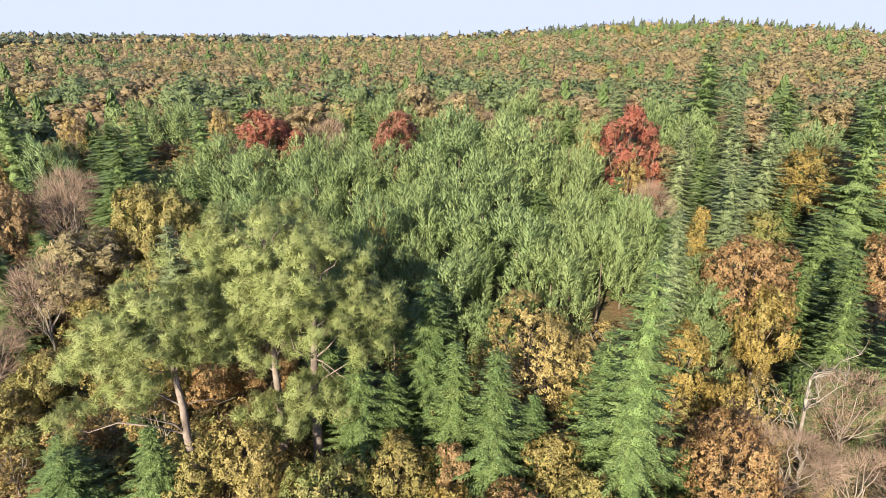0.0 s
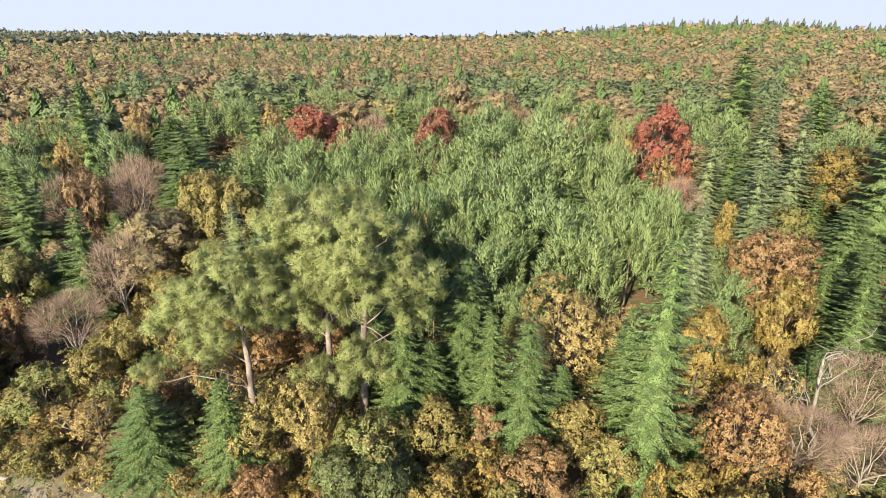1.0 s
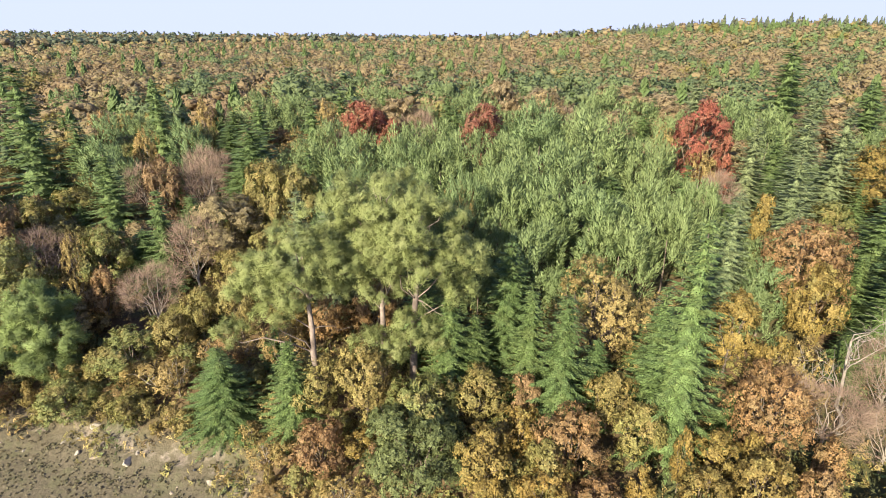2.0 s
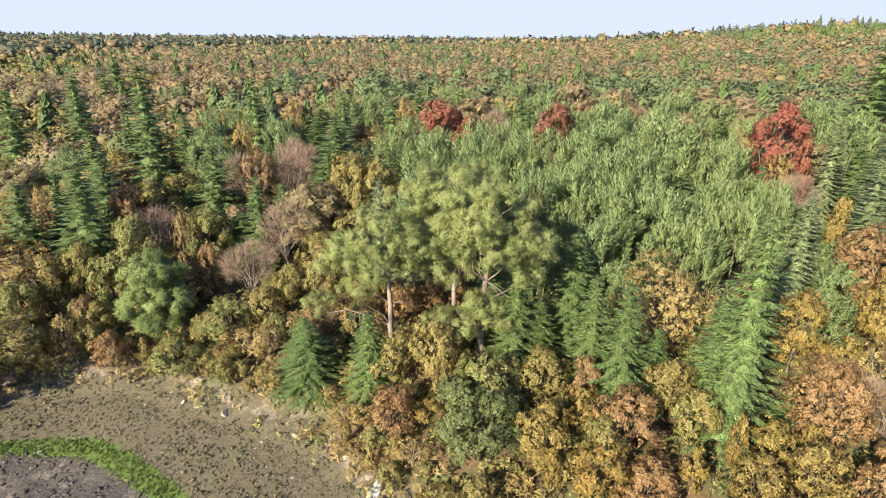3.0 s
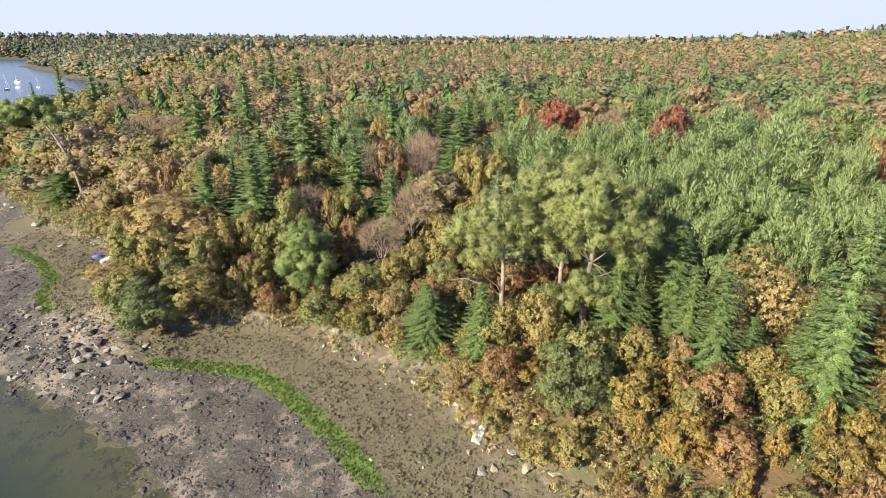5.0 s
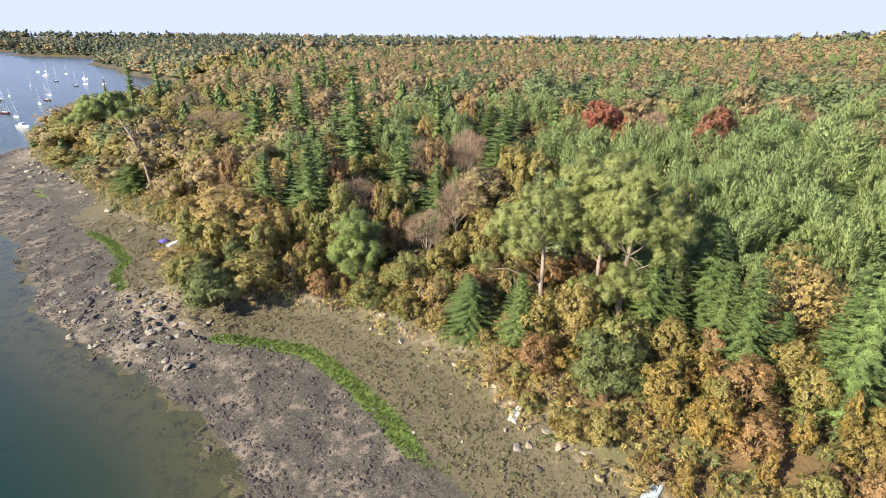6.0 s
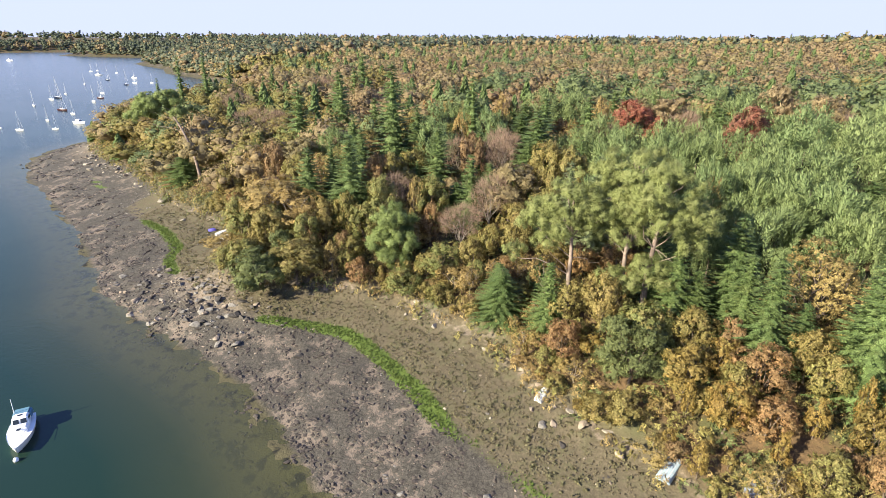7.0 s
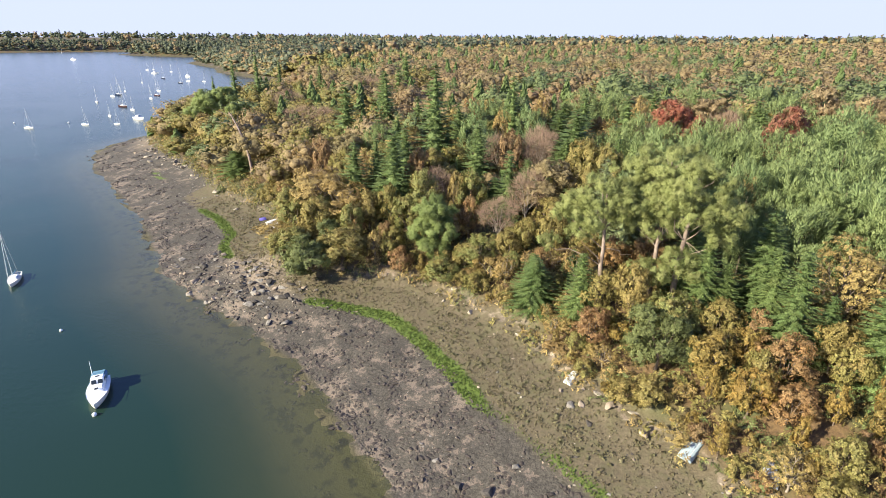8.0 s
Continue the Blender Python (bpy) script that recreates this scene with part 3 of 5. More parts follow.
def bare_shape(seed, h, r, limbs=12, sprays=3600, thick=0.0045):
    """Bare limbs under a rounded haze of fine upright twigs."""
    rng = rng_of(seed)
    wood = [tube(bent(rng, (0, 0, -0.7), (0, 0, h * 0.3), 4, 0.05), np.linspace(0.016 * h, 0.010 * h, 4), 6)]
    mids, rads = lobes_of(rng, 12, h, r, -0.5, 0.58, 0.40, 0.44)
    for a in range(limbs):
        wood.append(tube(bent(rng, (0, 0, h * rng.uniform(0.15, 0.3)), mids[a], 5, 0.05 * r), np.linspace(0.007 * h, 0.002 * h, 5), 4))
    c, d = on_lobes(rng, mids, rads, sprays, 0.3)
    root = c - d * rng.uniform(0.2, 0.9, (sprays, 1)) * 0.6
    way = unit(d * 0.8 + [0, 0, 0.6] + rng.normal(0, 0.45, d.shape))
    return [scraps(needle_faces(rng, root, way, 0.85, thick * 4))], wood


# ---------------------------------------------------------------- trees: the kinds
KINDS = {
    "fir": ("fir_tree", "conical green fir on the wooded slope", "fir", BARK,
            lambda s: fir_shape(s, 9.0, 2.4, 0.40, 0.20, 13), lambda s: fir_shape(s, 9.0, 2.4, 0.50, 0.28, 11)),
    "spruce": ("spruce_tree", "dark green spruce standing among broadleaf trees", "spruce", BARK,
               lambda s: fir_shape(s, 9.0, 2.6, 0.42, 0.22, 13), lambda s: fir_shape(s, 9.0, 2.6, 0.50, 0.29, 11)),
    "blue_spruce": ("spruce_tree", "grey-green spruce with drooping pale branches", "spruce", BARK,
                    lambda s: fir_shape(s, 10.0, 2.6, 0.42, 0.20, 14), lambda s: fir_shape(s, 10.0, 2.6, 0.50, 0.28, 12)),
    "candle_pine": ("pine_tree", "dense light green pine with upright shoots", "pine", BARK,
                    lambda s: candle_shape(s, 10.0, 3.6, 230, 44, 0.95), lambda s: candle_shape(s, 10.0, 3.6, 180, 30, 1.08)),
    "gold_oak": ("oak_tree", "oak in golden yellow autumn leaf", "oak", BARK,
                 lambda s: broad_shape(s, 7.0, 2.8, 13, 3000, 0.27, 0.55), lambda s: broad_shape(s, 7.0, 2.8, 12, 2100, 0.33, 0.6)),
    "rust_oak": ("oak_tree", "oak in rust-brown autumn leaf", "oak", BARK,
                 lambda s: broad_shape(s, 7.0, 2.8, 13, 2900, 0.27, 0.5), lambda s: broad_shape(s, 7.0, 2.8, 12, 2100, 0.33, 0.6)),
    "olive_oak": ("oak_tree", "oak still in olive green leaf turning brown", "oak", BARK,
                  lambda s: broad_shape(s, 6.0, 2.6, 13, 3000, 0.25, 0.55), lambda s: broad_shape(s, 6.0, 2.6, 12, 2100, 0.31, 0.6)),
    "thin_oak": ("oak_tree", "thinly leaved brown oak with bare limbs showing", "oak", BARK_PALE,
                 lambda s: broad_shape(s, 7.0, 3.0, 12, 2300, 0.23, 0, 12), lambda s: broad_shape(s, 7.0, 3.0, 12, 1700, 0.29, 0.3, 10)),
    "red_oak": ("oak_tree", "tree in deep red autumn leaf", "tree", BARK,
                lambda s: broad_shape(s, 8.0, 2.6, 13, 2600, 0.26, 0.5), lambda s: broad_shape(s, 8.0, 2.6, 12, 1900, 0.33, 0.6)),
    "holm_oak": ("holm_oak", "dense grey-green evergreen oak at the shore", "oak", BARK,
                 lambda s: broad_shape(s, 6.5, 3.1, 15, 5200, 0.24, 0.66), lambda s: broad_shape(s, 6.5, 3.1, 12, 2300, 0.34, 0.66)),
    "tan_beech": ("beech_tree", "beech in tan and russet autumn leaf", "beech", BARK,
                  lambda s: broad_shape(s, 9.0, 3.2, 13, 3000, 0.32, 0.6), lambda s: broad_shape(s, 9.0, 3.2, 12, 2000, 0.40, 0.66)),
    "big_rust_oak": ("oak_tree", "broad oak in rust-brown leaf with fine bare twigs", "oak", BARK,
                     lambda s: broad_shape(s, 9.0, 4.5, 19, 9000, 0.23, 0.35, 16), None),
    "big_thin_oak": ("oak_tree", "broad thinly leaved brown oak with limbs showing", "oak", BARK,
                     lambda s: broad_shape(s, 8.0, 4.0, 18, 7600, 0.20, 0.0, 18), None),
    "big_gold_oak": ("oak_tree", "broad oak in golden yellow leaf", "oak", BARK,
                     lambda s: broad_shape(s, 9.0, 4.4, 19, 9000, 0.24, 0.45, 14), None),
    "bare_tree": ("bare_tree", "leafless tree with pinkish grey upright twigs", "tree", BARK_PALE,
                  lambda s: bare_shape(s, 8.0, 2.8), lambda s: bare_shape(s, 8.0, 2.8, 10, 2400, 0.0065)),
}
SIZE = {"fir": (9, 2.4), "spruce": (9, 2.6), "blue_spruce": (10, 2.6), "candle_pine": (10, 3.6), "gold_oak": (7, 2.8), "rust_oak": (7, 2.8),
        "olive_oak": (6, 2.6), "thin_oak": (7, 3), "red_oak": (8, 2.6), "holm_oak": (6.5, 3.1), "tan_beech": (9, 3.2), "bare_tree": (8, 2.8), "big_rust_oak": (9, 4.5), "big_thin_oak": (8, 4.0), "big_gold_oak": (9, 4.4)}
protos = {}
planted = []
tree_rng = rng_of(11)


def plant(kind, x, y, h, r, fine=None):
    name, label, category, wood, near, far = KINDS[kind]
    fine = math.hypot(x, y + 12) < (82 if "spruce" in kind else 60) and r > 1.75 if fine is None else fine
    fine = fine or kind.startswith("big")
    variant = int(tree_rng.integers(0, 3 if fine else 2)) if not kind.startswith("big") else 0
    h0, r0 = SIZE[kind]
    z = float(height(np.array([x]), np.array([y]))[0]) - 0.15
    m = pose(x, y, z, 0, 0, float(tree_rng.uniform(0, 360))) @ Matrix.Diagonal((r / r0, r / r0, h / h0, 1))
    planted.append((x, y, r))
    key = (kind, fine, variant)
    if key in protos:
        tree = copy_thing(protos[key], m)
    else:
        crown, trunk = (near if fine else far)(len(protos) * 7 + 3)
        tree = new(name)
        tagged(tree, label, category, label.split(" ")[0] + " " + category + "s of the wood")
        part("crown", mesh_of("crown", crown, TWIGS if kind == "bare_tree" else LEAF[kind.replace("big_", "")]), tree)
        part("trunk", mesh_of("trunk", trunk, wood, True), tree)
        tree.matrix_basis = m
        protos[key] = tree
    return tree


# trees that stand out, one by one: place, height, crown radius
plant("spruce", -103.5, 86.6, 13, 3.8)
plant("spruce", -107.0, 93.7, 11, 3.3)
plant("spruce", -86.5, 79.6, 10, 3.0)
plant("spruce", -60.4, 51.2, 14, 3.9)
plant("spruce", -73.8, 61.3, 11, 3.5)
plant("spruce", -82.1, 60.1, 12, 3.3)
plant("spruce", -65.0, 45.8, 12, 3.8)
plant("spruce", -47.3, 46.9, 13, 4.5)
plant("spruce", -57.3, 39.5, 9, 2.6)
plant("spruce", -54.6, 33.8, 10, 3.1)
plant("spruce", -34.2, 56.2, 9, 3.8)
plant("spruce", -37.7, 47.3, 8, 3.5)
plant("candle_pine", -84.7, 86.2, 10, 3.3)
plant("candle_pine", -60.2, 64.7, 11, 4.3)
plant("candle_pine", -54.7, 65.5, 10, 3.1)
plant("candle_pine", -46.3, 61.7, 11, 3.7)
plant("spruce", -45.4, 56.5, 8, 3.2)
plant("candle_pine", -43.3, 76.7, 11, 4.2)
plant("candle_pine", -38.8, 80.4, 11, 4.1)
plant("candle_pine", -26.8, 64.4, 11, 3.8)
plant("candle_pine", -28.3, 59.2, 10, 4.5)
plant("candle_pine", -27.0, 90.3, 10, 3.1)
plant("candle_pine", -15.3, 63.4, 11, 3.7)
plant("candle_pine", -10.1, 56.9, 11, 3.6)
plant("candle_pine", -8.9, 84.8, 11, 4.4)
plant("candle_pine", 8.0, 58.0, 13, 5.2)
plant("candle_pine", 1.1, 71.3, 12, 4.6)
plant("candle_pine", 3.9, 48.6, 12, 4.7)
plant("candle_pine", -1.8, 55.6, 11, 3.9)
plant("candle_pine", -2.2, 45.1, 11, 3.2)
plant("candle_pine", -6.1, 42.8, 11, 3.1)
plant("candle_pine", 6.3, 41.8, 11, 4.0)
plant("candle_pine", 1.7, 42.7, 10, 3.4)
plant("candle_pine", 11.8, 44.6, 10, 3.4)
plant("candle_pine", 13.2, 40.7, 9, 2.5)
plant("candle_pine", 8.6, 38.1, 9, 3.0)
plant("candle_pine", -2.4, 40.7, 9, 2.4)
plant("candle_pine", 1.3, 37.4, 9, 3.1)
plant("candle_pine", 16.0, 43.2, 10, 2.1)
plant("candle_pine", 26.7, 70.6, 11, 3.9)
plant("candle_pine", 12.4, 82.5, 11, 4.2)
plant("candle_pine", -3.5, 35.0, 9, 2.0)
plant("blue_spruce", 16.8, 36.0, 13, 3.1)
plant("blue_spruce", 24.3, 54.3, 13, 3.4)
plant("blue_spruce", 24.3, 43.7, 13, 3.4)
plant("spruce", 35.4, 75.7, 12, 4.3)
plant("blue_spruce", 39.3, 73.6, 12, 3.4)
plant("spruce", 29.1, 60.0, 10, 2.8)
plant("red_oak", -24.2, 74.3, 11, 4.1)
plant("red_oak", -19.4, 71.9, 9, 2.2)
plant("red_oak", -6.0, 67.0, 9, 2.0)
plant("thin_oak", 17.4, 64.7, 10, 2.1)
plant("red_oak", 20.5, 60.1, 10, 2.0)
plant("red_oak", 22.9, 58.1, 9, 1.8)
plant("bare_tree", -16.4, 78.5, 9, 3.3)
plant("bare_tree", -47.5, 53.5, 9, 2.8)
plant("bare_tree", -41.3, 57.2, 9, 2.9)
plant("olive_oak", -70.9, 54.8, 8, 2.9)
plant("bare_tree", -48.9, 37.7, 7.5, 3.1)
plant("bare_tree", -34.9, 34.8, 7.5, 2.9)
plant("thin_oak", -44.0, 36.3, 7, 1.8)
plant("fir", 0.9, 27.7, 10, 2.8)
plant("fir", 3.2, 25.4, 10, 2.9)
plant("fir", 5.7, 27.0, 6.5, 2.2)
plant("fir", 9.7, 26.5, 11, 2.9)
plant("fir", 10.6, 23.9, 14, 3.2)
plant("fir", 14.4, 25.0, 6, 1.9)
plant("fir", -23.2, 25.8, 9.5, 4.3)
plant("fir", -3.4, 29.4, 9, 2.8)
plant("fir", -5.1, 28.1, 8, 2.5)
plant("fir", -20.9, 31.0, 6.5, 2.3)
plant("gold_oak", 16.1, 30.7, 8, 2.3)
plant("big_thin_oak", 6.1, 31.9, 9, 4.3)
plant("gold_oak", 22.7, 33.1, 8, 2.7)
plant("big_rust_oak", 23.4, 37.2, 10, 3.6)
plant("gold_oak", 22.3, 44.0, 9, 1.4)
plant("gold_oak", 18.6, 28.8, 6, 1.5)
plant("big_rust_oak", 16.2, 23.3, 7, 3.2)
plant("thin_oak", 20.4, 27.8, 6, 2.0)
plant("gold_oak", -1.8, 20.1, 6.5, 2.2)
plant("rust_oak", 3.8, 21.4, 6, 2.3)
plant("rust_oak", -13.7, 21.7, 6, 2.6)
plant("olive_oak", -6.4, 23.3, 7, 2.7)
plant("olive_oak", -11.1, 25.1, 7, 2.3)
plant("olive_oak", -15.3, 26.5, 6, 2.3)
plant("rust_oak", 0.9, 25.3, 5, 1.3)
plant("olive_oak", 6.7, 25.1, 5.5, 2.0)
plant("olive_oak", 8.2, 22.4, 5.5, 1.9)
plant("rust_oak", -16.6, 33.1, 6, 1.9)
plant("thin_oak", -19.8, 30.2, 6, 2.0)
plant("olive_oak", -42.6, 38.6, 6.5, 2.5)
plant("olive_oak", -28.6, 39.3, 6.5, 3.0)
plant("olive_oak", -29.5, 33.9, 6.5, 2.5)
plant("olive_oak", -30.9, 31.4, 6, 2.5)
plant("rust_oak", -82.2, 67.5, 8, 2.3)
plant("gold_oak", 2.1, 18.0, 5.5, 2.1)
plant("gold_oak", 11.4, 18.4, 5.5, 2.1)
plant("gold_oak", 7.9, 19.2, 5, 1.7)
plant("rust_oak", 17.0, 18.1, 5, 1.6)
plant("spruce", -139.3, 87.8, 11, 3.2)
plant("spruce", -87.2, 52.8, 12, 3.8)
plant("spruce", -63.1, 33.1, 10, 4.0)
plant("fir", -96.1, 48.7, 8, 3.9)
plant("holm_oak", -109.2, 45.8, 8, 3.4)
plant("fir", -110.7, 39.1, 7, 3.8)
plant("spruce", -90.8, 68.0, 11, 3.8)
plant("spruce", -61.4, 36.6, 10, 2.8)
plant("olive_oak", -55.4, 28.8, 7, 2.2)
plant("bare_tree", -110.2, 58.1, 9, 4.5)
plant("bare_tree", -100.8, 58.0, 9, 3.5)
plant("bare_tree", -133.3, 70.9, 9, 4.2)
plant("bare_tree", -121.3, 91.7, 9, 5.1)
plant("olive_oak", -73.5, 58.8, 8, 2.8)
plant("thin_oak", -155.4, 56.0, 7, 5.0)
plant("holm_oak", -57.8, 22.2, 5, 1.9)
plant("holm_oak", -56.6, 17.2, 5.5, 4.0)
plant("olive_oak", -53.7, 20.9, 5, 4.1)
plant("rust_oak", -121.2, 48.6, 7, 2.5)
plant("olive_oak", -177.1, 59.1, 7, 6.2)
plant("olive_oak", -180.8, 52.9, 6, 4.7)
plant("big_gold_oak", 39.3, 53.2, 11, 5.3)
plant("spruce", 31.3, 41.3, 11, 3.6)
plant("spruce", 36.4, 45.8, 12, 3.1)
plant("spruce", 43.7, 70.2, 12, 4.6)
plant("fir", 26.8, 31.5, 8, 2.5)
plant("spruce", -34.6, 54.2, 10, 3.5)
plant("bare_tree", -39.9, 53.9, 9, 2.9)
plant("fir", -24.6, 27.7, 8, 3.5)
plant("fir", -17.1, 25.2, 7, 2.5)
plant("fir", -9.2, 34.7, 7, 1.9)
plant("holm_oak", -6.5, 20.2, 7.2, 3.7)
plant("spruce", -159.1, 86.4, 13.5, 2.0)
plant("spruce", -157.6, 76.7, 13.5, 2.0)
plant("spruce", -162.3, 71.1, 13.5, 2.0)
plant("spruce", -163.0, 64.2, 13.5, 2.0)
plant("fir", 16.3, 48.7, 10, 2.4)
plant("bare_tree", 20.3, 50.6, 8, 1.9)
# a few that break the skyline
plant("olive_oak", 132, 432, 12, 8, True)


# ---------------------------------------------------------------- the tall pines
def puffs(rng, centre, needles, size):
    c = np.repeat(centre, needles, 0)
    way = unit(rng.normal(size=c.shape) + [0, 0, 0.45])
    root = c + way * (size * rng.uniform(0, 0.5, len(c)))[:, None]
    side = unit(np.cross(way, rng.normal(size=c.shape))) * size * 0.045
    return np.stack([root - side, root + side, root + way * (size * rng.uniform(0.45, 0.95, len(c)))[:, None]], 1)


def tall_pine(x, y, h, lean, lobes, label, seed, girth=0.34, needles=46, puff=0.36, snags=6, leaf="tall_pine"):
    """A bare trunk and a crown of needle puffs gathered in lobes: (dx, dy, z, radius, half height, puffs)."""
    rng = rng_of(seed)
    z = float(height(np.array([x]), np.array([y]))[0])
    tree = new("pine_tree")
    tree.location = (x, y, z - 0.2)
    tagged(tree, label, "pine", "tall pines at the wood's edge")
    top = np.array([lean[0], lean[1], h * 0.9])
    line = bent(rng, (0, 0, -0.4), top, 8, 0.09)
    line[:, :2] *= (np.linspace(0, 1, 8) ** 1.3)[:, None]
    part("trunk", mesh_of("trunk", [tube(line, np.linspace(girth, girth * 0.3, 8), 9)], BARK_PINE, True), tree, "bare pinkish grey trunk")
    crown, limbs, faces_out = [], [], []
    for dx, dy, lz, rad, half, n in lobes:
        mid = np.array([dx, dy, lz])
        m = max(4, n // 3)
        d = unit(rng.normal(size=(m, 3)) + [0, 0, 0.35])
        bumpy = 1 + 0.14 * np.sin(d[:, :1] * 6 + seed) + 0.14 * np.sin(d[:, 1:2] * 7 + 2 * seed)
        heart = mid + d * rng.uniform(0.35, 1, m)[:, None] ** 0.4 * bumpy * [rad * 0.9, rad * 0.9, half * 0.85]
        c = np.repeat(heart, 15, 0)
        c = c + unit(rng.normal(size=c.shape) + [0, 0, 0.4]) * rng.uniform(0.2, 0.72, len(c))[:, None]
        crown.append(puffs(rng, c, needles, puff))
        face = unit((c - mid) / [rad, rad, half]) * 0.6 + unit(c - np.repeat(heart, 15, 0)) * 0.8
        faces_out.append(np.repeat(face, needles, 0))
        for k in range(max(1, n // 34)):
            k0 = rng.integers(0, len(heart))
            start = line[min(7, max(3, int(heart[k0, 2] / h * 8) - 1))]
            limbs.append(tube(bent(rng, start, heart[k0], 5, 0.16), np.linspace(0.065, 0.02, 5), 5))
    for k in range(snags):
        s = line[rng.integers(4, 7)]
        az = rng.uniform(0, 6.3)
        e = s + np.array([math.cos(az), math.sin(az), rng.uniform(-0.4, 0.3)]) * rng.uniform(1.2, 3.2)
        limbs.append(tube(bent(rng, s, e, 5, 0.15), np.linspace(0.05, 0.015, 5), 4))
    part("crown", mesh_of("crown", [scraps(np.concatenate(crown), np.concatenate(faces_out), 0.7)], LEAF[leaf]), tree, "rounded puffs of light green needles")
    for limb in limbs:
        part("limb", mesh_of("limb", [limb], BARK_PINE, True), tree, "crooked limb")
    planted.append((x, y, 2.0))
    return tree


tall_pine(-15.5, 26.4, 16.5, (-0.4, 0.4), [(-0.6, 0.3, 14.0, 3.6, 2.5, 150), (-3.6, -0.3, 12.6, 2.3, 1.5, 60), (2.0, 0.5, 13.2, 2.5, 2.1, 70), (-0.8, -1.6, 12.0, 2.4, 1.3, 50), (0.4, 1.8, 12.2, 2.4, 1.6, 45), (-5.2, -0.6, 11.2, 1.4, 0.8, 18), (-2.4, -0.8, 9.8, 1.9, 1.2, 32), (-6.2, -0.8, 8.0, 1.3, 0.7, 18)],
          "tall maritime pine with a broad spreading crown", 5)
tall_pine(-8.1, 28.4, 17.0, (0.6, 0.2), [(0.6, 0.0, 14.4, 3.8, 2.6, 165), (3.4, 0.3, 12.3, 2.1, 1.7, 60), (-1.6, -0.8, 13.0, 2.6, 2.1, 80), (0.8, -1.8, 11.8, 2.4, 1.4, 50), (0.2, -0.9, 6.8, 1.7, 1.1, 36), (2.4, 1.4, 10.6, 1.8, 1.2, 30), (-1.2, -1.4, 4.9, 1.6, 1.0, 30), (1.5, -1.1, 5.2, 1.4, 0.9, 24), (3.6, -0.3, 9.4, 1.5, 1.2, 30)],
          "tall maritime pine with a bare forked trunk", 8, 0.38, snags=12)
tall_pine(-10.8, 29.6, 18.0, (-0.2, 1.2), [(-0.4, 1.4, 15.5, 4.0, 2.4, 170), (-3.8, 1.0, 14.2, 2.6, 2.0, 75), (0.0, -0.8, 12.2, 2.6, 1.9, 75), (-2.4, 0.2, 12.0, 2.2, 1.5, 45), (-0.8, -1.6, 4.4, 2.0, 1.3, 45), (0.6, -1.2, 9.6, 2.2, 1.5, 48), (-2.0, -1.2, 9.4, 1.8, 1.2, 34)],
          "tall maritime pine between two others", 12, 0.30)
tall_pine(-42.0, 29.0, 10.5, (0.3, 0.0), [(0.0, 0.0, 7.8, 2.6, 2.3, 95), (-1.3, -0.8, 4.8, 2.5, 2.0, 70), (1.3, 0.3, 5.2, 2.4, 2.0, 65), (0.2, -0.9, 2.6, 2.4, 1.7, 55)],
          "young bright green pine at the wood's edge", 21, 0.2, needles=60, puff=0.5, snags=0, leaf="young_pine")
tall_pine(-106.4, 39.9, 16.5, (-8.8, 0.4), [(-11.3, -1.4, 15.6, 3.6, 2.0, 90), (-13.4, -3.6, 13.6, 3.0, 1.6, 60), (-9.4, 1.0, 17.0, 3.0, 1.6, 60), (-13.6, -2.4, 16.4, 2.6, 1.4, 40), (-7.0, 1.4, 14.0, 2.0, 1.0, 24)],
          "leaning pine with a bare slanting trunk", 33, 0.42, needles=44, puff=0.6, snags=3, leaf="young_pine")


def dead_tree(x, y, h):
    rng = rng_of(77)
    z = float(height(np.array([x]), np.array([y]))[0])
    tree = new("dead_tree")
    tree.location = (x, y, z - 0.3)
    tagged(tree, "dead tree with bleached white bare limbs", "tree")
    line = bent(rng, (0, 0, 0), (-0.9, 0.2, h * 0.72), 7, 0.16)
    part("trunk", mesh_of("trunk", [tube(line, np.linspace(0.15, 0.07, 7), 7)], BARK_PALE, True), tree)
    for k in range(9):
        s = line[rng.integers(2, 7)]
        az = k * 2.4
        e = s + np.array([math.cos(az) * 1.9, math.sin(az) * 1.9, rng.uniform(0.8, 2.6)])
        limb = bent(rng, s, e, 6, 0.2)
        twigs = [tube(limb, np.linspace(0.05, 0.014, 6), 5)]
        for j in range(6):
            q = limb[rng.integers(2, 6)]
            twigs.append(tube(bent(rng, q, q + np.array([rng.normal(0, 0.7), rng.normal(0, 0.7), rng.uniform(0.2, 1.3)]), 4, 0.1), np.linspace(0.018, 0.006, 4), 3))
        part("limb", mesh_of("limb", twigs, BARK_PALE, True), tree)
    planted.append((x, y, 1.5))


dead_tree(22.4, 26.0, 10.5)
dead_tree(112, 268, 17.0)
for k, (x, y, h, r) in enumerate(((20.5, 24.5, 6.0, 2.6), (23.5, 23.0, 5.5, 2.6), (18.5, 27.0, 5.0, 2.0), (25.5, 27.5, 6.5, 2.8))):
    plant("bare_tree", x, y, h, r)

# ---------------------------------------------------------------- the rest of the wood, tree by tree near the shore
fill_rng = rng_of(5)


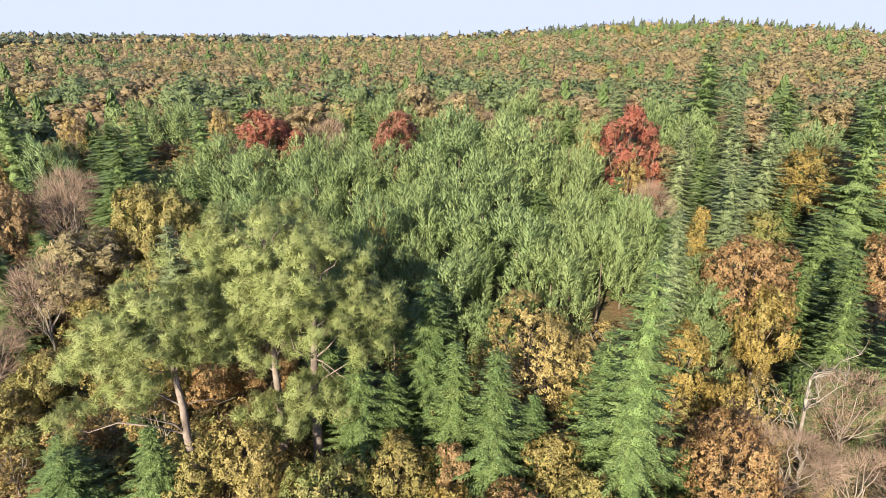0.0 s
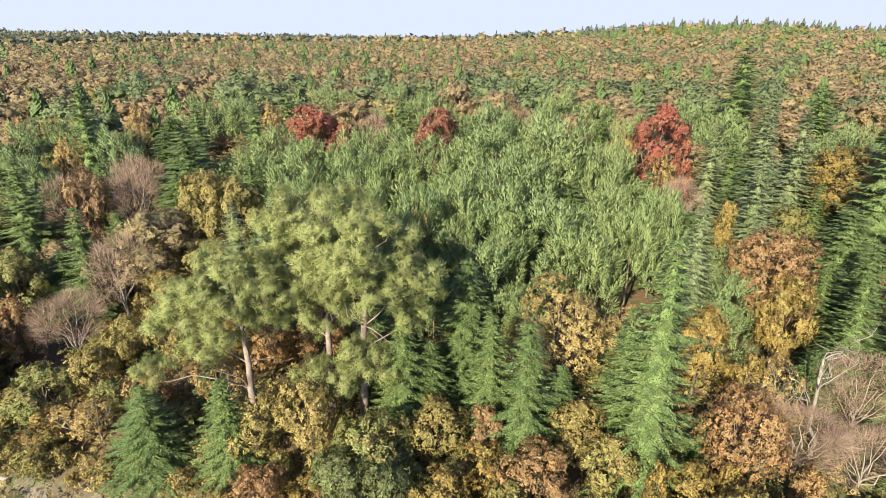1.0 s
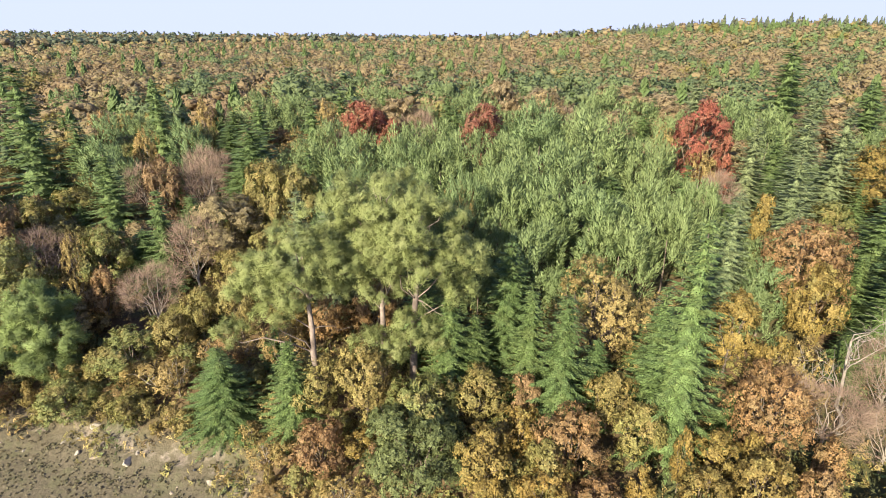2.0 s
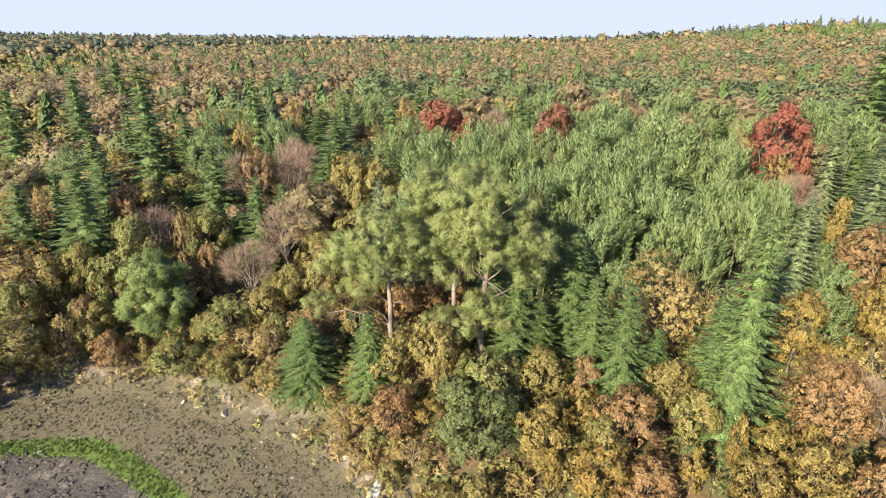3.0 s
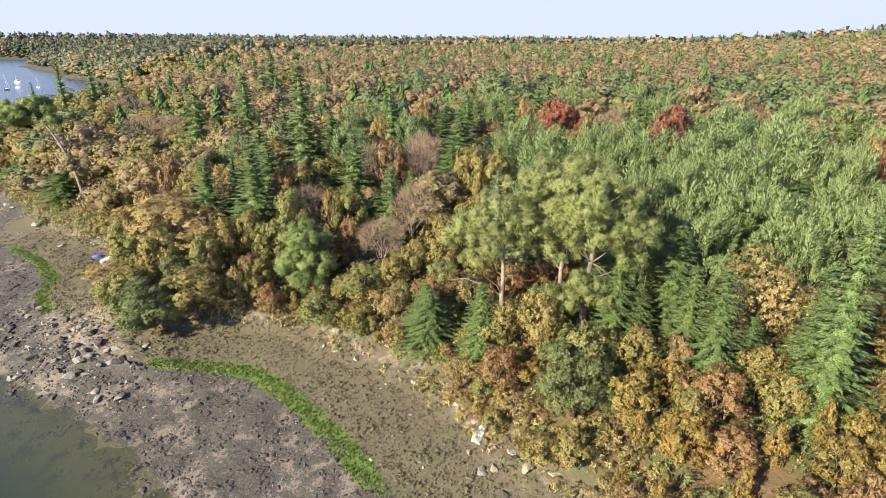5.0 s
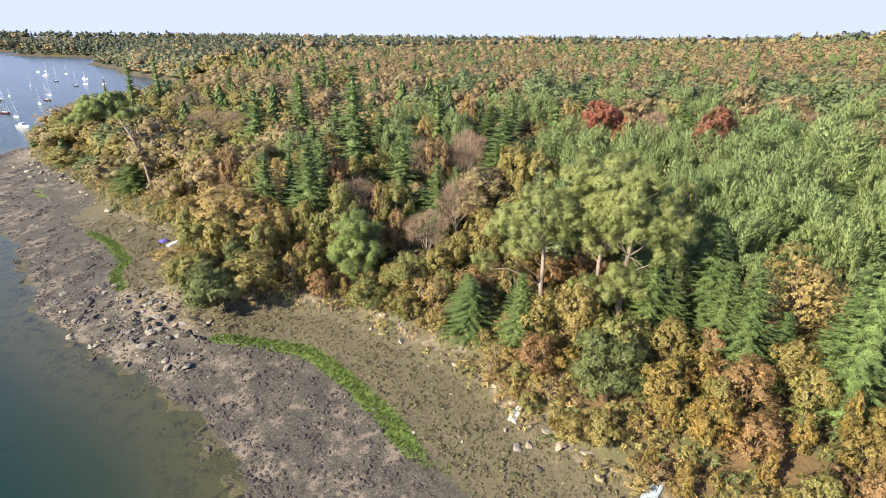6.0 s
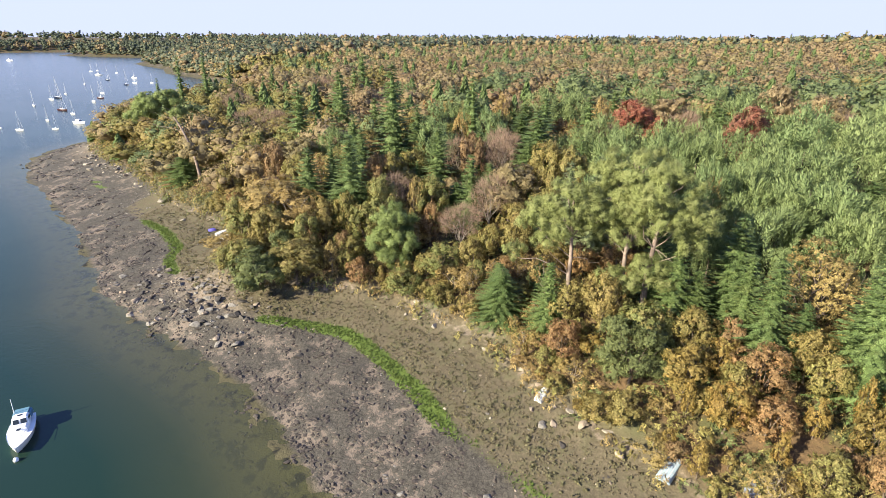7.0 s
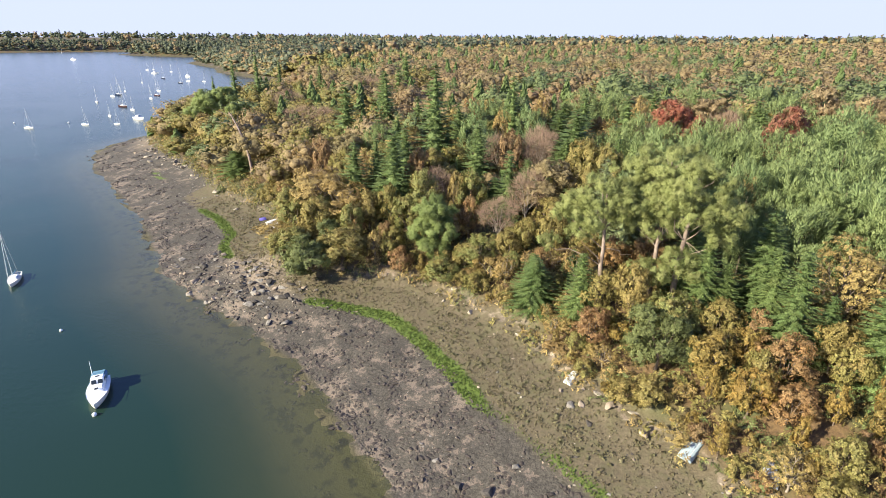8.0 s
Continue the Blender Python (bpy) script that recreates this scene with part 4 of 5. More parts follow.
def kind_at(x, y, dv, pick):
    if dv < 13:
        if x < -60:
            table = (("olive_oak", 0.66), ("thin_oak", 0.26), ("rust_oak", 0.05), ("bare_tree", 0.03))
        elif x < -18:
            table = (("olive_oak", 0.54), ("gold_oak", 0.08), ("thin_oak", 0.29), ("rust_oak", 0.07), ("bare_tree", 0.02))
        elif x < -2:
            table = (("olive_oak", 0.66), ("gold_oak", 0.10), ("rust_oak", 0.08), ("thin_oak", 0.16))
        else:
            table = (("olive_oak", 0.27), ("gold_oak", 0.33), ("rust_oak", 0.19), ("thin_oak", 0.17), ("fir", 0.04))
    elif dv < 52:
        if -24 < x < 22 and dv > 16:
            table = (("candle_pine", 0.80), ("fir", 0.10), ("blue_spruce", 0.05), ("thin_oak", 0.05))
        elif x <= -24:
            table = (("fir", 0.20), ("spruce", 0.08), ("bare_tree", 0.03), ("thin_oak", 0.17), ("rust_oak", 0.08), ("olive_oak", 0.26), ("tan_beech", 0.08), ("candle_pine", 0.10))
        else:
            table = (("blue_spruce", 0.25), ("fir", 0.25), ("spruce", 0.1), ("rust_oak", 0.2), ("olive_oak", 0.1), ("gold_oak", 0.1))
    elif dv < 80 and x < -30:
        table = (("candle_pine", 0.12), ("spruce", 0.10), ("fir", 0.06), ("tan_beech", 0.50), ("rust_oak", 0.08), ("bare_tree", 0.14))
    elif dv < 80:
        table = (("candle_pine", 0.34), ("spruce", 0.14), ("fir", 0.1), ("blue_spruce", 0.06), ("tan_beech", 0.26), ("rust_oak", 0.06), ("bare_tree", 0.04))
    else:
        table = (("tan_beech", 0.46), ("candle_pine", 0.32), ("fir", 0.14), ("olive_oak", 0.08))
    for k, p in table:
        pick -= p
        if pick <= 0:
            return k
    return table[0][0]


def crowded(x, y, r, slack):
    p = np.array(planted)
    return bool((np.hypot(p[:, 0] - x, p[:, 1] - y) < (p[:, 2] + r) * slack).any())


def seen_side(x, y):
    return x < 0.95 * y + 11


HEIGHTS = {"fir": (7, 11), "spruce": (8, 12), "blue_spruce": (8, 12), "candle_pine": (8.5, 11.5), "gold_oak": (5, 7), "rust_oak": (5, 8), "olive_oak": (4, 6.5),
           "thin_oak": (4.5, 6.5), "red_oak": (7, 9), "holm_oak": (5, 7), "tan_beech": (8, 11), "bare_tree": (6.5, 9)}
RADII = {"fir": (2.5, 3.5), "spruce": (2.6, 3.7), "blue_spruce": (2.5, 3.4), "candle_pine": (3.2, 4.8), "gold_oak": (2.0, 3.3), "rust_oak": (2.1, 3.4), "olive_oak": (2.0, 3.2),
         "thin_oak": (2.5, 3.5), "red_oak": (2, 3), "holm_oak": (2, 3), "tan_beech": (3.2, 4.6), "bare_tree": (2.2, 3.0)}
REACH = 104


def fill(tries, slack, small, deep=1e9):
    cand = np.stack([fill_rng.uniform(-112, 78, tries), fill_rng.uniform(4, 98, tries)], 1)
    share, dv, out = shore(cand[:, 0], cand[:, 1])
    picks = fill_rng.uniform(0, 1, (tries, 3))
    for (x, y), d, (a, b, c) in zip(cand.tolist(), dv.tolist(), picks.tolist()):
        if d < 0.4 or d > deep or not seen_side(x, y) or math.hypot(x, y + 12) > REACH:
            continue
        kind = kind_at(x, y, d, a)
        lo, hi = HEIGHTS[kind]
        h = (lo + (hi - lo) * b) * small
        lo, hi = RADII[kind]
        r = (lo + (hi - lo) * c) * small
        if x < -24 and d > 7 and kind in ("olive_oak", "thin_oak", "rust_oak"):
            h, r = h * 1.3, r * 1.12
        if d < 3.5:
            h, r = h * 0.62, r * 0.75
        if not crowded(x, y, r, slack):
            plant(kind, x, y, h, r)


fill(5200, 0.62, 1.0)
fill(2200, 0.52, 0.6)
fill(4000, 0.45, 0.55, 8)

# brush under the trees of the slope
p = np.stack([fill_rng.uniform(-212, 30, 10500), fill_rng.uniform(6, 70, 10500)], 1)
b_share, b_dv, b_out = shore(p[:, 0], p[:, 1])
p = p[(b_share > 0.955) & (b_dv < 26) & (p[:, 0] < 0.95 * p[:, 1] + 9)]
for k, (what, label) in enumerate((("olive_oak", "low olive brush under the trees"), ("thin_oak", "low brown brush and bracken under the trees"), ("holm_oak", "low dark evergreen brush"))):
    q = p[k::4] if k else np.concatenate([p[0::4], p[3::4]])
    n_leaf = 22
    c = np.repeat(np.column_stack([q, height(q[:, 0], q[:, 1])]), n_leaf, 0)
    d = unit(fill_rng.normal(size=c.shape) + [0, 0, 0.5])
    size = np.repeat(fill_rng.uniform(0.6, 1.3, len(q)), n_leaf)[:, None]
    tagged(new("brush", mesh_of("brush", [scraps(leaf_faces(fill_rng, c + d * size * [1, 1, 1.1] + [0, 0, 0.2], d + fill_rng.normal(0, 0.4, d.shape), 0.42))], LEAF[what])),
           label, "brush", kind="stuff")

# ---------------------------------------------------------------- the far woods
def cone_card(seed, n_level, n_branch):
    """A fir of unit height and unit reach, a kite for every branch."""
    rng = rng_of(seed)
    out = []
    for z in np.linspace(0.08, 0.95, n_level):
        az = np.arange(n_branch) / n_branch * 6.283 + rng.uniform(0, 6.3) + rng.normal(0, 0.15, n_branch)
        d = np.stack([np.cos(az), np.sin(az), 0 * az], 1)
        z = (z + rng.uniform(-0.4, 0.4, n_branch) / n_level)[:, None]
        reach = np.clip(1 - z, 0, 1) ** 0.85 + 0.05
        s = np.stack([-np.sin(az), np.cos(az), 0 * az], 1)
        long = reach * rng.uniform(0.75, 1.15, (n_branch, 1))
        up = np.array([0, 0, 1.0])
        w = 0.50 * reach + 0.06
        out.append(np.stack([up * z + 0.05 * up + 0 * d, d * long * 0.6 + s * w + up * z, d * long + up * (z - 0.11), d * long * 0.6 - s * w + up * z], 1))
    return np.concatenate(out)


def dome_card(seed, n, size, h, r, lobes):
    """A rounded crown of loose leaf clumps, h high over the ground and r in radius: leaves, the way they face, the dense inside."""
    rng = rng_of(seed)
    mids, rads = lobes_of(rng, lobes, h, r, -0.25 if lobes > 4 else -0.75, 0.56, 0.42, 0.40 if lobes > 4 else 0.52)
    p, d = on_lobes(rng, mids, rads, n, 0.35)
    leaf = leaf_faces(rng, p, d + rng.normal(0, 0.5, d.shape), size, 1.3)
    mids, rads = np.concatenate([mids, [[0, 0, h * 0.5]]]), np.append(rads * (0.58 if lobes > 6 else 0.7), r * 0.62)
    return (leaf, d + unit(p - [0, 0, h * 0.4]) * 0.7, *hearts_of(rng, mids, rads))


def far_wood(name, label, cards, xy, hs, rs, mat):
    faces, ways, hearts, tints, more = [], [], [], [], []
    z = height(xy[:, 0], xy[:, 1])
    for (x, y), z0, h, r in zip(xy, z, hs, rs):
        card = cards[int(fill_rng.integers(0, len(cards)))]
        leaf, way, heart, web = card if isinstance(card, tuple) else (card, None, None, None)
        a, hue = fill_rng.uniform(0, 6.28), fill_rng.uniform()
        turn = np.array([[math.cos(a), math.sin(a), 0], [-math.sin(a), math.cos(a), 0], [0, 0, 1]])
        faces.append(leaf @ turn * [r, r, h] + [x, y, z0 - 0.3])
        tints.append(np.full(len(leaf), hue))
        if heart is not None:
            ways.append(way @ turn)
            hearts.append((heart @ turn * [r, r, h] + [x, y, z0 - 0.3], web))
            more.append(np.full(len(web), hue))
    leaves_all = scraps(np.concatenate(faces), np.concatenate(ways), 0.7) if ways else scraps(np.concatenate(faces))
    ob = new(name, mesh_of(name, [leaves_all] + hearts, mat, True, tint=np.concatenate(tints + more)))
    return tagged(ob, label, "trees", kind="stuff")


def far_sites(r0, r1, step, squash=1.0, deep=1e9):
    """Even places over the ground between two distances from the shore's middle, for the side that is seen."""
    out = []
    r = r0
    while r < r1:
        gap = step(r)
        n = int(r * 2.45 / gap)
        a = radians(-47) + (np.arange(n) + fill_rng.uniform(0, 1, n)) / n * 2.45
        q = r + fill_rng.uniform(-0.5, 0.5, n) * gap
        out.append(np.stack([np.sin(-a) * q, np.cos(a) * q - 12], 1))
        r += gap * squash
    p = np.concatenate(out)
    share, dv, o = shore(p[:, 0], p[:, 1])
    return p[((dv > 0.8) | ((share > 0.55) & (np.hypot(p[:, 0], p[:, 1]) > 400))) & (dv < deep) & (field_amount(p[:, 0], p[:, 1]) < 0.5) & (np.hypot(p[:, 0] + 103, p[:, 1] - 35) > 6.5)]


def plant_far(p, big, detail, tag):
    share, dv, o = shore(p[:, 0], p[:, 1])
    n = len(p)
    u = fill_rng.uniform(0, 1, n)
    patch = value_noise(p[:, 0], p[:, 1], 38, 9)
    x, y = p[:, 0], p[:, 1]
    ridge = (np.hypot((x - 205) / 150, (y - 455) / 90) < 1) | (np.hypot((x + 560) / 170, (y - 360) / 60) < 1)
    west = x < -700
    conifer = u < np.where(ridge, 0.85, np.where(dv < 16, 0.05, 0.13 + 0.30 * (patch > 0.60)))
    away_off = np.hypot(x, y) > 520
    spit = np.hypot((x + 560) / 170, (y - 360) / 60) < 1
    conifer = np.where(away_off & ~ridge, u < 0.10, np.where(spit, u < 0.25, conifer))
    pine = ~conifer & (u < np.where(west, 0.86, np.where(away_off, 0.72, np.where(spit, 0.9, np.where(dv < 16, 0.12, np.where((dv < 105) & (x > -75), 0.62, 0.34))))))
    olive = ~conifer & ~pine & (u > np.where(away_off, 0.98, np.where((dv < 16) | ((x < -85) & (dv < 45)), 0.42, 0.86)))
    beech = ~(conifer | pine | olive)
    hs, rs = fill_rng.uniform(0.92, 1.1, n), fill_rng.uniform(1.0, 1.35, n)
    hs = np.where(conifer, hs * fill_rng.uniform(0.7, 1.1, n), hs)
    edge = np.clip(0.62 + dv / 22, 0, 1)
    few, mid, many, leaf, cut = detail
    # the farthest evergreens take the palette with haze mixed into its greens
    far_off = tag not in ("middle", "distant")
    net = 9 if tag == "middle" else 6 if tag == "distant" else 4
    for sel, what, h, r, cards, mat, text in (
            (conifer, "fir", 10.5, 3.1, [cone_card(k, few, 7) for k in range(4)], MASSED["hazed_pine" if far_off else "spruce", cut], "distant dark conifers among autumn trees"),
            (pine, "pine", 1.0, 1.0, [dome_card(k + 9, mid, leaf, 9.5, 4.2, net) for k in range(4)], MASSED["hazed_pine" if far_off else "far_pine", cut], "distant green pine crowns"),
            (olive, "oak", 1.0, 1.0, [dome_card(k + 19, mid, leaf, 8.0, 4.7, net) for k in range(4)], MASSED["olive_oak", cut], "distant olive and brown oak crowns"),
            (beech, "beech", 1.0, 1.0, [dome_card(k + 29, many, leaf, 9.0, 5.4, net) for k in range(5)], MASSED["tan_beech", cut], "distant beech wood in tan autumn leaf")):
        if sel.any():
            far_wood(tag + "_" + what + "_wood", text, cards, p[sel], h * hs[sel] * edge[sel] * big, r * rs[sel] * (0.6 + 0.4 * edge[sel]) * big, mat)


near_belt = far_sites(REACH, 250, lambda r: 5.4 + r * 0.009)
plant_far(near_belt, 1.0, (14, 430, 460, 0.44, 7.0), "middle")
plant_far(far_sites(250, 520, lambda r: 6.0 + r * 0.0095), 1.0, (11, 150, 170, 0.72, 3.5), "distant")
plant_far(far_sites(520, 900, lambda r: 1.0 + r * 0.0075, 1.0, 70), 1.25, (8, 30, 30, 1.3, 3.5), "coast")
plant_far(far_sites(900, 1750, lambda r: r * 0.0085, 1.0, 60), 1.5, (8, 26, 26, 1.5, 3.5), "opposite_shore")
plant_far(far_sites(520, 900, lambda r: r * 0.019), 1.4, (8, 20, 20, 1.8, 3.5), "horizon")
plant_far(far_sites(900, 1750, lambda r: r * 0.02, 1.0, 400), 1.4, (8, 18, 18, 2.0, 3.5), "ridge")
plant_far(far_sites(1750, 3200, lambda r: r * 0.036), 2.2, (7, 5, 5, 2.6, 3.5), "skyline")

# ---------------------------------------------------------------- the foreshore
beach_rng = rng_of(41)
STONE_MATS = [plain("stone_grey", (0.17, 0.155, 0.135), 0.9, 0.2, 0.45, 2.5), plain("stone_tan", (0.25, 0.20, 0.15), 0.9, 0.2, 0.35, 2.0),
              plain("stone_dark", (0.055, 0.048, 0.041), 0.8, 0.3, 0.45, 2.5), plain("stone_pale", (0.30, 0.26, 0.205), 0.9, 0.2, 0.3, 2.0)]
WRACK = plain("bladder_wrack", (0.058, 0.047, 0.038), 0.7, 0.3, 0.6, 4.0)
MARSH = leaves("marsh_scrub", ((0.190, 0.158, 0.095), (0.205, 0.168, 0.104)), (0.140, 0.138, 0.066), 0.2, lo=0.8, hi=1.2)
GRASS = leaves("shore_grass", ((0.080, 0.118, 0.026), (0.098, 0.138, 0.032)), (0.125, 0.135, 0.045), 0.3)


def lump(rng, subdivide, squash, jag):
    bm = bmesh.new()
    bmesh.ops.create_icosphere(bm, subdivisions=subdivide, radius=1)
    cuts = unit(rng.normal(size=(11, 3)))
    reach = rng.uniform(0.30, 0.72, 11)
    for v in bm.verts:
        p = np.array(v.co)
        for c, k in zip(cuts, reach):
            d = p @ c
            if d > k:
                p = p - c * (d - k)
        v.co = Vector(p * squash * rng.uniform(1 - jag, 1 + jag))
    return bm


def stuff_from(name, label, category, shapes, at, sizes, mat, flat=1.0):
    pieces = []
    for p, s in zip(at, sizes):
        v, f = shapes[int(beach_rng.integers(0, len(shapes)))]
        a = beach_rng.uniform(0, 6.28)
        c, k = math.cos(a), math.sin(a)
        w = np.stack([v[:, 0] * c - v[:, 1] * k, v[:, 0] * k + v[:, 1] * c, v[:, 2] * flat], 1) * s + p
        pieces.append((w, f))
    return tagged(new(name, mesh_of(name, pieces, mat)), label, category, kind="stuff")


def shape_arrays(bm):
    bm.verts.ensure_lookup_table()
    v = np.array([tuple(q.co) for q in bm.verts])
    f = np.array([[q.index for q in p.verts] for p in bm.faces])
    bm.free()
    return v, f


def sites(n, x0, x1, y0, y1, want):
    p = np.stack([beach_rng.uniform(x0, x1, n), beach_rng.uniform(y0, y1, n)], 1)
    share, dv, out = shore(p[:, 0], p[:, 1])
    keep = beach_rng.uniform(0, 1, n) < want(p[:, 0], p[:, 1], share, dv, out)
    p = p[keep]
    return np.column_stack([p, ground_height(p[:, 0], p[:, 1])])


# boulders that can be told apart
boulder_meshes = []
for k in range(8):
    me = bpy.data.meshes.new("boulder")
    bm = lump(rng_of(60 + k), 2, np.array([1.3, 1.0, 0.75]), 0.03)
    bm.to_mesh(me)
    bm.free()
    boulder_meshes.append(me)


def boulder(x, y, size, stone, label, turn=0.0, tall=1.0, tilt=0.0):
    me = boulder_meshes[int(beach_rng.integers(0, 8))].copy()
    me.materials.append(STONE_MATS[stone])
    ob = new("boulder", me)
    z = float(ground_height(np.array([x]), np.array([y]))[0])
    size *= 0.8
    ob.matrix_basis = pose(x, y, z + size * 0.12, tilt, tilt * 0.5, turn) @ Matrix.Diagonal((size, size, size * tall, 1))
    return tagged(ob, label, "boulder", "boulders on the foreshore")


for x, y, size, stone, tall in ((-12.2, 14.3, 0.75, 0, 1.0), (-11.3, 14.6, 0.65, 1, 1.1), (-9.6, 12.9, 0.55, 2, 0.7), (-13.8, 15.5, 0.55, 1, 0.8),
                                (-8.6, 15.0, 0.7, 1, 0.8), (-10.4, 16.6, 0.8, 3, 0.6), (-17.5, 20.2, 0.55, 3, 0.9), (-12.7, 5.3, 0.7, 0, 0.9),
                                (-19.2, 1.9, 0.5, 0, 0.7), (-13.2, 2.0, 0.8, 2, 0.9), (-15.6, 1.0, 0.7, 2, 0.8), (-30.6, 22.6, 0.7, 3, 0.8),
                                (-4.8, 14.0, 0.8, 1, 0.6), (-6.3, 15.6, 0.7, 3, 0.5), (-33.8, 22.9, 0.5, 1, 0.7), (-24.5, 11.0, 0.5, 2, 0.8)):
    boulder(x, y, size, stone, ("grey boulder on muddy gravel", "tan boulder below the wood's edge", "dark weed-covered boulder on the mud",
                                "pale sunlit boulder below the wood's edge")[stone], beach_rng.uniform(0, 360), tall, beach_rng.uniform(-15, 15))
for k in range(130):
    x, y = beach_rng.normal(-64, 8.5), beach_rng.normal(11.0, 2.8)
    boulder(x, y, float(beach_rng.uniform(0.3, 0.95)), int(beach_rng.choice([0, 0, 1, 2, 2])), "angular rock slab on the rocky point",
            beach_rng.uniform(0, 360), float(beach_rng.uniform(0.5, 1.0)), beach_rng.uniform(-20, 20))
for x, y, size in ((-109.5, 32.5, 1.2), (-108, 31.5, 0.9), (-111.5, 33, 1.0), (-96, 29, 0.8), (-128, 36, 1.3), (-131, 37.5, 1.1), (-126, 36.5, 0.8), (-149, 42, 1.2),
                   (-170, 45, 1.1), (-182, 47.5, 1.2)):
    boulder(x, y, size, 3, "pale rock outcrop at the foot of the wood", beach_rng.uniform(0, 360), 0.7)

for k in range(70):
    x = float(beach_rng.uniform(-200, -140))
    y = float(np.interp(x, [-200, -176, -145], [57, 47.6, 42.4]) - abs(beach_rng.normal(0, 2.2)) - 0.3)
    boulder(x, y, float(beach_rng.uniform(0.3, 1.1)), int(beach_rng.choice([0, 1, 2, 3])), "pale rock outcrop at the foot of the wood", beach_rng.uniform(0, 360), 0.8, beach_rng.uniform(-20, 20))

chips = [shape_arrays(lump(rng_of(80 + k), 1, np.array([1.0, 0.8, 0.55]), 0.12)) for k in range(6)]
small = sites(26000, -110, 22, -8, 34, lambda x, y, s, d, o: 0.035 * (s > 0.02) * (d < 0.5) + 0.45 * np.clip(point_rocks(x, y), 0, 1) * (s > 0.03) * (d < 0.6))
cut = beach_rng.uniform(0, 1, len(small))
for k, (lo, hi, label) in enumerate(((0, 0.30, "small grey stones on the mud"), (0.30, 0.55, "small tan stones on the foreshore"), (0.55, 0.9, "small dark weedy stones"),
                                     (0.9, 1.01, "small pale stones"))):
    p = small[(cut >= lo) & (cut < hi)]
    stuff_from("small_stones", label, "stones", chips, p, beach_rng.uniform(0.08, 0.32, len(p)) ** 1.0, STONE_MATS[k])
rim = sites(60000, -200, 18, 4, 60, lambda x, y, s, d, o: 0.08 * (s > 0.94) * (d < 0.9) * (value_noise(x, y, 4.5, 22) > 0.5))
for stone, some in ((1, rim[0::2]), (3, rim[1::2])):
    stuff_from("bank_stones", "pale stones and earth of the eroded bank", "stones", chips, some, beach_rng.uniform(0.12, 0.55, len(some)), STONE_MATS[stone])

weedy = sites(30000, -108, 12, -9, 27, lambda x, y, s, d, o: 0.7 * (s > 0.0) * (s < 0.56) * (value_noise(x, y, 1.6, 31) > 0.42) + 0.8 * (s > 0.0) * (s < 0.11) * (value_noise(x, y, 1.6, 31) > 0.3) + 0.45 * (o > 0) * (o < 9) * (value_noise(x, y, 2.2, 32) > 0.6))
weedy = weedy[weedy[:, 2] > -1.1]
stuff_from("wrack_clumps", "dark brown bladder wrack lying on mud", "seaweed", chips, weedy, beach_rng.uniform(0.10, 0.46, len(weedy)), WRACK, 0.75)

point = sites(16000, -215, -108, 14, 58, lambda x, y, s, d, o: 0.55 * (s > 0.0) * (s < 0.7) * (value_noise(x, y, 2.4, 34) > 0.45) + 0.08 * (o > 0) * (o < 6) * (value_noise(x, y, 2.2, 35) > 0.55))
stuff_from("wrack_clumps", "dark weed lying on the mud of the point", "seaweed", chips, point, beach_rng.uniform(0.2, 0.75, len(point)), WRACK, 0.45)
point = sites(9000, -215, -108, 14, 58, lambda x, y, s, d, o: 0.16 * (s > 0.25) * (s < 0.99) * (d < 0.5) * (value_noise(x, y, 6.0, 36) > 0.4))
stuff_from("small_stones", "grey and brown stones strewn on the point", "stones", chips, point, beach_rng.uniform(0.15, 0.5, len(point)), STONE_MATS[0])

tufts = sites(52000, -108, 14, 2, 34, lambda x, y, s, d, o: 0.6 * (s > 0.60) * (s < 0.96) * (d < 0.3) * (grass_amount(x, y, s) < 0.3) * (value_noise(x, y, 2.0, 33) > 0.22))
c = np.repeat(tufts, 7, 0)
way = unit(beach_rng.normal(size=c.shape) * [1, 1, 0.6] + [0, 0, 0.8])
tagged(new("marsh_scrub", mesh_of("marsh_scrub", [scraps(leaf_faces(beach_rng, c + way * beach_rng.uniform(0.01, 0.13, len(c))[:, None], way + beach_rng.normal(0, 0.5, c.shape), 0.13), np.tile([0.0, 0.0, 1.0], (len(c), 1)), 0.75)], MARSH)),
       "low brown and olive saltmarsh scrub above the mud", "scrub", kind="stuff")
bushes = sites(9000, -106, 12, 2, 34, lambda x, y, s, d, o: 0.5 * (s > 0.60) * (s < 0.97) * (d < 0.3) * (grass_amount(x, y, s) < 0.2) * (value_noise(x, y, 3.2, 37) > 0.5))
c = np.repeat(bushes, 16, 0)
way = unit(beach_rng.normal(size=c.shape) + [0, 0, 0.7])
size = np.repeat(beach_rng.uniform(0.14, 0.4, len(bushes)), 16)[:, None]
tagged(new("marsh_bush", mesh_of("marsh_bush", [scraps(leaf_faces(beach_rng, c + way * size * [1, 1, 0.8], way + beach_rng.normal(0, 0.4, c.shape), 0.15), way, 0.6)],
                                 leaves("marsh_bush", ((0.105, 0.100, 0.048), (0.140, 0.122, 0.062)), (0.085, 0.095, 0.042), 0.2))),
       "low dark olive bushes dotted over the saltmarsh", "bushes", kind="stuff")
blades = sites(200000, -108, 2, 2, 32, lambda x, y, s, d, o: 0.5 * np.clip(grass_amount(x, y, s) * 1.5 - 0.25, 0, 1))
c = np.repeat(blades, 3, 0) + beach_rng.normal(0, 0.05, (len(blades) * 3, 3)) * [1, 1, 0]
